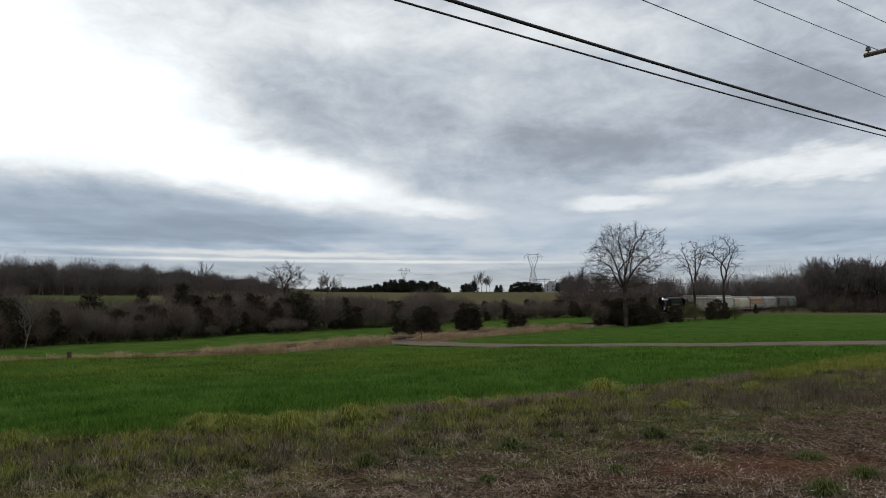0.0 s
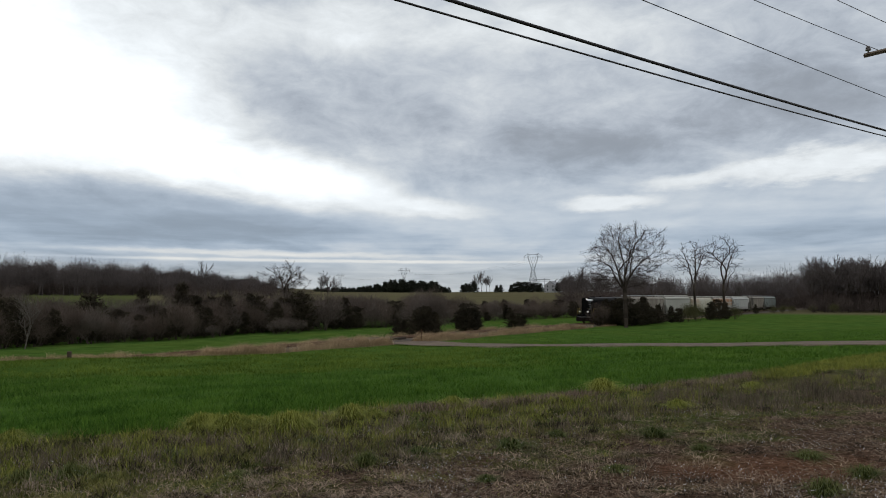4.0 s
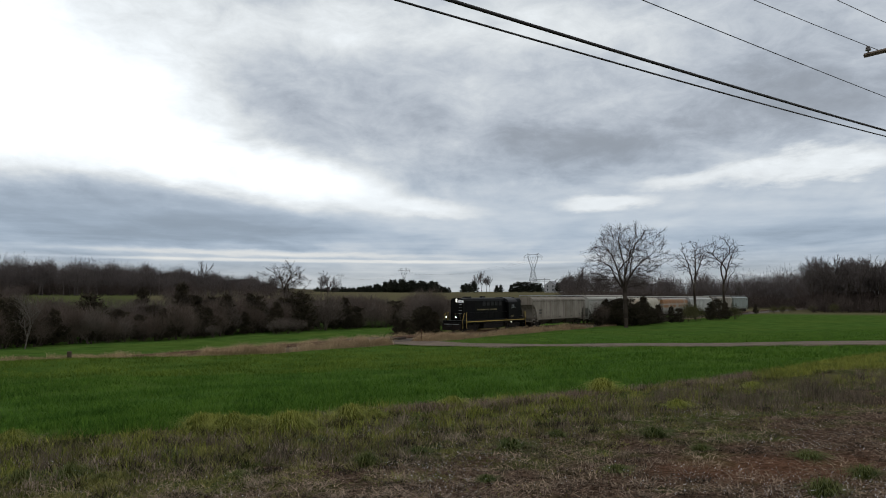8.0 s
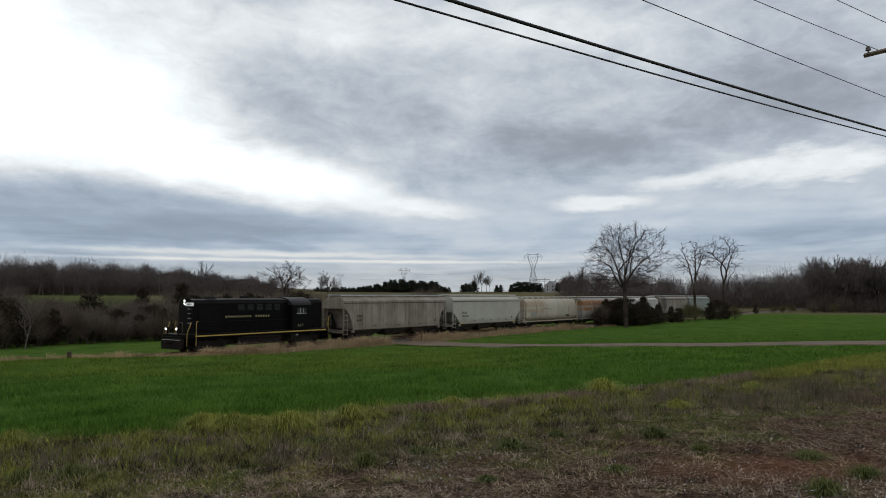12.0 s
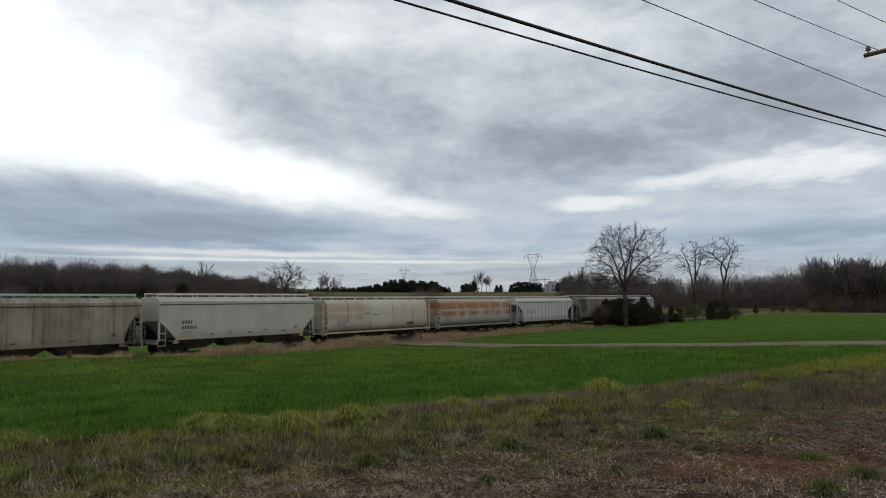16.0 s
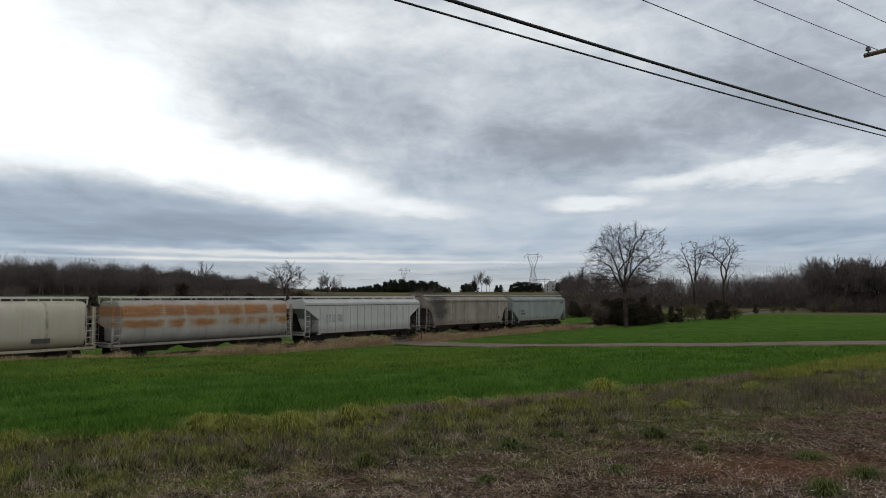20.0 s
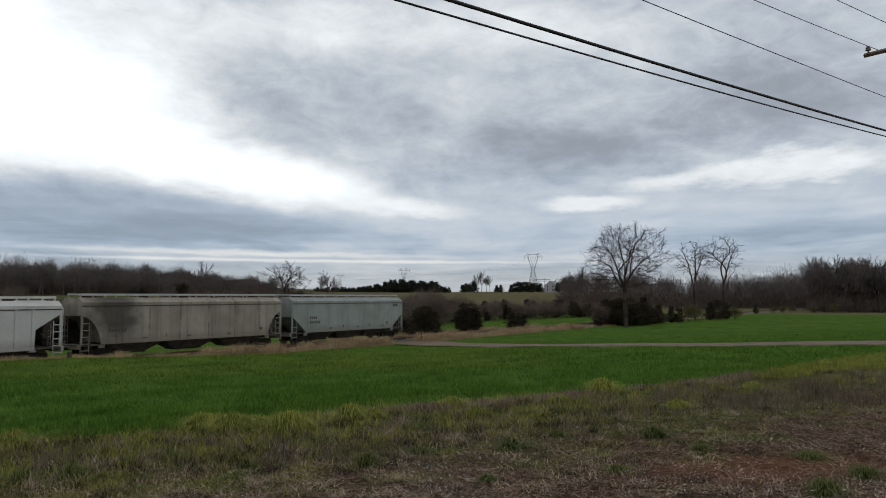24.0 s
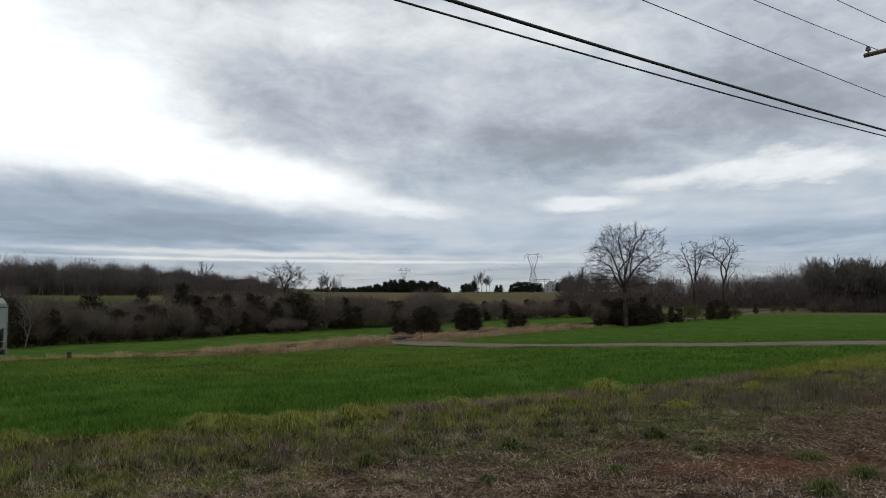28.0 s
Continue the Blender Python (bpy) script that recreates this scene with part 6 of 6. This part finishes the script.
def locomotive():
    """A black road switcher that runs long hood first."""
    lo = tagged(new("diesel_locomotive"), "black diesel road switcher with yellow sill stripe and lit headlights", "locomotive")
    half = 8.68
    part("frame", boxed((-7.9, 7.9, -1.45, 1.45, 1.12, 1.5), bevel=0.03), M_BLACK, lo)
    for s in (-1, 1):
        part("sill_stripe", boxed((-7.6, 6.9, min(s * 1.452, s * 1.47), max(s * 1.452, s * 1.47), 1.27, 1.37)), M_YELLOW, lo, "yellow stripe along the sill")
    hw = 0.98
    hood = [(-hw, 1.502), (hw, 1.502), (hw, 3.95), (hw * 0.82, 4.22), (hw * 0.4, 4.32), (-hw * 0.4, 4.32), (-hw * 0.82, 4.22), (-hw, 3.95)]
    bm = prism(bmesh.new(), hood, -3.3, 6.85, axis="x")
    long_hood = part("long_hood", bm, M_BLACK, lo)
    bm = prism(bmesh.new(), hood, -7.45, -5.5, axis="x")
    short_hood = part("short_hood", bm, M_BLACK, lo)
    part("nose_panel", boxed((6.852, 6.9, -0.75, 0.75, 1.7, 3.7), bevel=0.02), M_BLACK, long_hood)
    cw = 1.48
    cabp = [(-cw, 1.504), (cw, 1.504), (cw, 3.75), (-cw, 3.75)]
    cab = part("cab", prism(bmesh.new(), cabp, -5.5, -3.3, axis="x"), M_BLACK, lo)
    arc = [(cw * 1.03 * math.cos(t), 3.72 + 0.72 * math.sin(t)) for t in np.linspace(0, math.pi, 13)]
    part("cab_roof", prism(bmesh.new(), arc, -5.6, -3.15, axis="x"), M_LROOF, lo, "arched black cab roof, its colour lifted as if skylit")
    part("hood_roof", prism(bmesh.new(), [(-0.75, 4.26), (0.75, 4.26), (0.42, 4.36), (-0.42, 4.36)], -2.7, 5.0, axis="x"), M_LROOF, lo)
    for s in (-1, 1):
        y0, y1 = (cw + 0.002, cw + 0.03) if s > 0 else (-cw - 0.03, -cw - 0.002)
        wn = part("cab_window", boxed((-5.01, -3.79, y0, y1, 2.92, 3.46)), M_UNDER, cab)
        for k in range(3):
            part("pane", boxed((-4.95 + k * 0.38, -4.63 + k * 0.38, y0 - 0.004, y1 + 0.006, 2.98, 3.40)), M_CABGL, wn)
        part("mullion", boxed(*[(-4.62 + k * 0.38, -4.58 + k * 0.38, min(y0, y1) - 0.008, max(y0, y1) + 0.01, 2.94, 3.44) for k in range(2)], (-5.0, -3.8, min(y0, y1) - 0.008, max(y0, y1) + 0.01, 2.92, 2.96)), M_STEEL, wn, "pale window mullion")
        for k in range(5):
            x = -1.9 + k * 1.0
            yy = (hw + 0.001, hw + 0.03) if s > 0 else (-hw - 0.03, -hw - 0.001)
            lv = part("louvre", boxed((x - 0.34, x + 0.34, *yy, 3.32, 3.86)), M_LOUVRE, long_hood)
            part("slat", boxed(*[(x - 0.34, x + 0.34, min(s * (hw + 0.03), s * (hw + 0.045)), max(s * (hw + 0.03), s * (hw + 0.045)), z, z + 0.03) for z in np.arange(3.38, 3.84, 0.11)]), M_BLACK, lv)
        for k in range(9):
            x = -2.6 + k * 1.03
            yy = (hw + 0.001, hw + 0.018) if s > 0 else (-hw - 0.018, -hw - 0.001)
            part("hood_door", boxed((x - 0.46, x + 0.46, *yy, 1.62, 2.66), bevel=0.006), M_BLACK, long_hood)
        # steps, rails
        for e, x in ((1, 7.25), (-1, -7.5)):
            st = part("step_well", boxed((x - 0.36, x + 0.36, s * 1.28 - 0.17, s * 1.28 + 0.17, 0.42, 0.47), (x - 0.36, x + 0.36, s * 1.28 - 0.17, s * 1.28 + 0.17, 0.78, 0.82), (x - 0.38, x - 0.34, s * 1.28 - 0.17, s * 1.28 + 0.17, 0.4, 1.2), (x + 0.34, x + 0.38, s * 1.28 - 0.17, s * 1.28 + 0.17, 0.4, 1.2)), M_BLACK, lo)
            part("grab_rail", rods(((x - 0.42, s * 1.46, 0.55), (x - 0.42, s * 1.46, 2.45)), ((x - 0.42, s * 1.46, 2.45), (x - 0.62, s * 1.40, 2.5)), ((x + 0.42 * e, s * 1.46, 0.55), (x + 0.42 * e, s * 1.46, 1.6)), ((x + 0.42 * e, s * 1.46, 1.6), (x + 0.05 * e, s * 1.46, 2.45)), r=0.026), M_YELLOW, st, "yellow grab rail")
        rl = [((6.3, s * 1.40, 2.45), (-2.9, s * 1.40, 2.45))] + [((x, s * 1.40, 1.5), (x, s * 1.40, 2.45)) for x in np.arange(-2.6, 6.4, 1.45)]
        part("handrail", rods(*rl, r=0.018, sides=5), M_BLACK, lo)
    for e in (-1, 1):
        part("pilot", boxed((min(e * 7.9, e * 8.1), max(e * 7.9, e * 8.1), -1.45, 1.45, 0.30, 1.16), bevel=0.05), M_PILOT, lo, "grimy dark brown end plate")
        part("deck", boxed((min(e * 6.9, e * 8.0), max(e * 6.9, e * 8.0), -1.3, 1.3, 1.2, 1.3)), M_BLACK, lo)
        part("cut_lever", rods(((e * 8.14, -1.2, 1.05), (e * 8.14, 1.2, 1.05)), r=0.022, sides=5), M_STEEL, lo, "pale uncoupling lever")
        for y in (-1.3, 1.3):
            part("end_rail", rods(((e * 8.0, y, 1.5), (e * 8.0, y, 2.45)), ((e * 8.0, y, 2.45), (e * 8.0, y * 0.4, 2.45)), ((e * 8.0, y * 0.4, 1.5), (e * 8.0, y * 0.4, 2.45)), r=0.013), M_OCHRE, lo, "dull yellow end rail")
        coupler(lo, e, half)
        truck(lo, e * 5.25, 0.508, 2.6, True)
    # lights
    hl = part("headlight", rod(bmesh.new(), (6.9, 0, 4.05), (6.98, 0, 4.05), 0.24, 14), M_BLACK, lo)
    for z in (3.93, 4.15):
        part("lamp", rod(bmesh.new(), (6.985, 0, z), (7.01, 0, z), 0.07, 12), M_LAMP, hl, "glowing white headlamp")
    for y in (-0.72, 0.72):
        dl = part("ditch_light", rod(bmesh.new(), (8.0, y, 1.92), (8.12, y, 1.92), 0.15, 12), M_BLACK, lo)
        part("lamp", rod(bmesh.new(), (8.125, y, 1.92), (8.15, y, 1.92), 0.075, 12), M_LAMP, dl, "glowing white ditch lamp")
        part("bracket", boxed((7.95, 8.05, y - 0.05, y + 0.05, 1.5, 1.8)), M_BLACK, dl)
    nb = part("number_board", boxed((-0.05, 0.05, -0.38, 0.38, 0, 0.27), bevel=0.02), M_BOARD, lo, "lit white number board")
    nb.matrix_basis = pose(6.93, 0.62, 3.74, 0, 0, 14)
    part("digits", boxed(*[(0.052, 0.06, -0.24 + 0.13 * k, -0.17 + 0.13 * k, 0.06, 0.21) for k in range(4)]), M_UNDER, nb)
    for z in (2.35, 2.75, 3.15, 3.5):
        part("nose_grab", rods(((6.93, 0.35, z), (6.93, 0.8, z)), r=0.02), M_STEEL, lo)
    part("underframe", boxed((-7.3, 7.3, -0.62, 0.62, 0.62, 1.118)), M_UNDER, lo)
    part("sill_lamp", rod(bmesh.new(), (-3.9, 1.47, 1.02), (-3.9, 1.52, 1.02), 0.035, 10), M_LAMP, lo, "small lit white ground lamp")
    for s in (-1, 1):
        part("radiator_panel", boxed((4.3, 6.3, min(s * (hw + 0.002), s * (hw + 0.03)), max(s * (hw + 0.002), s * (hw + 0.03)), 1.75, 3.7), bevel=0.01), M_SHUT, long_hood, "dull dark grey shutter panel")
    part("fuel_tank", boxed((-2.2, 2.6, -1.3, 1.3, 0.35, 1.12), bevel=0.12), M_UNDER, lo)
    part("air_reservoir", rod(bmesh.new(), (-2.0, 1.25, 1.0), (2.4, 1.25, 1.0), 0.15, 10), M_UNDER, lo)
    part("exhaust_stack", boxed((0.6, 1.4, -0.2, 0.2, 4.3, 4.55), bevel=0.03), M_UNDER, lo)
    part("roof_fan", rod(bmesh.new(), (4.6, 0, 4.3), (4.6, 0, 4.5), 0.55, 18), M_LROOF, lo)
    part("bell", rod(bmesh.new(), (-5.9, 0, 4.3), (-5.9, 0, 4.5), 0.18, 10, 0.08), M_UNDER, lo)
    part("horn", rods(((-6.9, 0, 4.36), (-6.2, 0, 4.36)), ((-6.9, 0.14, 4.36), (-6.4, 0.14, 4.36)), r=0.06, sides=8), M_UNDER, lo)
    bars(lo, 3.7, 2.72, (0.13,) * 10, 0.17, hw + 0.02, M_GOLD, 1.15)
    bars(lo, 0.55, 2.72, (0.13,) * 6, 0.17, hw + 0.02, M_GOLD, 1.15)
    digits(lo, "3 6 7", -3.9, 1.72, 0.36, cw + 0.008, M_GOLD)
    part("rear_light", rod(bmesh.new(), (-7.54, 0, 4.05), (-7.45, 0, 4.05), 0.22, 12), M_STEEL, lo)
    part("rear_board", boxed((-7.49, -7.452, 0.3, 0.92, 3.68, 3.94), bevel=0.01), M_BOARD, lo)
    return lo


P_GREY = car_paint("weathered_grey_paint", (0.29, 0.268, 0.24), 0.62, 0.95, seam=1.85)
P_CLEAN = car_paint("pale_grey_paint", (0.37, 0.37, 0.345), 0.22, 0.35)
P_CREAM = car_paint("cream_paint", (0.45, 0.44, 0.39), 0.24, 0.55, 0.34, (0.20, 0.15, 0.08), seam=3.45, rust_from=1.6)
P_RUSTY = car_paint("rusted_grey_paint", (0.33, 0.325, 0.315), 0.42, 0.6, 0.92)
P_WHITE = car_paint("light_grey_paint", (0.42, 0.43, 0.435), 0.25, 0.35)
P_TAN = car_paint("dirty_tan_paint", (0.30, 0.28, 0.25), 0.55, 0.8, soot=6.6, seam=2.6)
P_BLUE = car_paint("faded_blue_green_paint", (0.225, 0.265, 0.265), 0.4, 0.6)
M_WALK = plain("bleached_running_board", (0.46, 0.46, 0.44), 0.6, 0, 3.0, 0.15)

# vehicle, distance of its middle behind the train's head, half the distance of its bogies
TRAIN = [
    (locomotive(), 8.8, 5.25),
    (hopper(18.8, P_GREY, "weathered grey covered hopper wagon with dark streaks", zc=3.3, cut=1.3, top=4.70, numbers=4), 27.52, 6.85),
    (hopper(17.5, P_CLEAN, "clean pale grey covered hopper wagon with white running board", zc=2.6, cut=1.4, top=4.76, walk_mat=M_WALK, stripe=True, bow=0.12), 45.72, 6.2),
    (hopper(18.4, P_CREAM, "cream round-sided covered hopper wagon with faint stains", round_=True, cut=1.2, top=4.50, marks=False, placard=True, low=0.98, walk_mat=M_WALK), 63.5, 6.65),
    (hopper(18.4, P_RUSTY, "grey round-sided covered hopper wagon with orange rust patches", round_=True, cut=1.2, top=4.52, marks=False, low=0.98, walk_mat=M_WALK), 81.86, 6.65),
    (hopper(18.8, P_WHITE, "light grey ribbed covered hopper wagon", marks=False, ribs=14, zc=3.35, cut=1.7, top=4.52, low=1.1, faded=True, walk_mat=M_WALK, knee=2.3), 100.8, 6.85),
    (hopper(19.4, P_TAN, "dirty tan covered hopper wagon with soot at its end", zc=3.15, cut=1.4, top=4.72), 119.85, 7.15),
    (hopper(17.3, P_BLUE, "faded blue-green covered hopper wagon at the train's tail", zc=2.6, cut=1.6, top=4.70, logo=True, bow=0.12), 138.15, 6.1),
]


def gone(t):
    """Metres that the train has run at t seconds, from its place at 11 s."""
    return 9.69 * (t - 11) + 0.0111 * (t - 11) ** 2


def motions():
    for car, mid, half in TRAIN:
        rows = []
        for t in np.arange(0, 28.01, 0.5):
            u = mid - gone(t)
            fx, fy, _ = rail(u - half)
            bx, by, _ = rail(u + half)
            rows.append((float(t), pose((fx + bx) / 2, (fy + by) / 2, 0, 0, 0, math.degrees(math.atan2(fy - by, fx - bx)))))
        walk(car, rows)
    for ob, x, r in WHEELS:
        walk(ob, [(i / 15, pose(x, 0, r, 0, math.degrees(gone(i / 15) / r), 0)) for i in range(421)])
    walk(backdrop, [(t, pose(*EYE, 0, 0, -1.15 + 2.3 * t / 28)) for t in (0.0, 7.0, 14.0, 21.0, 28.0)])


# ties of the track
TIE = tie_mesh()
for i in range(300):
    rx, ry, th = rail(-28 + i * 0.52)
    tie = new("tie", TIE)
    tie.parent = railway
    tie.matrix_basis = pose(float(rx), float(ry), 0, 0, 0, math.degrees(th))

motions()
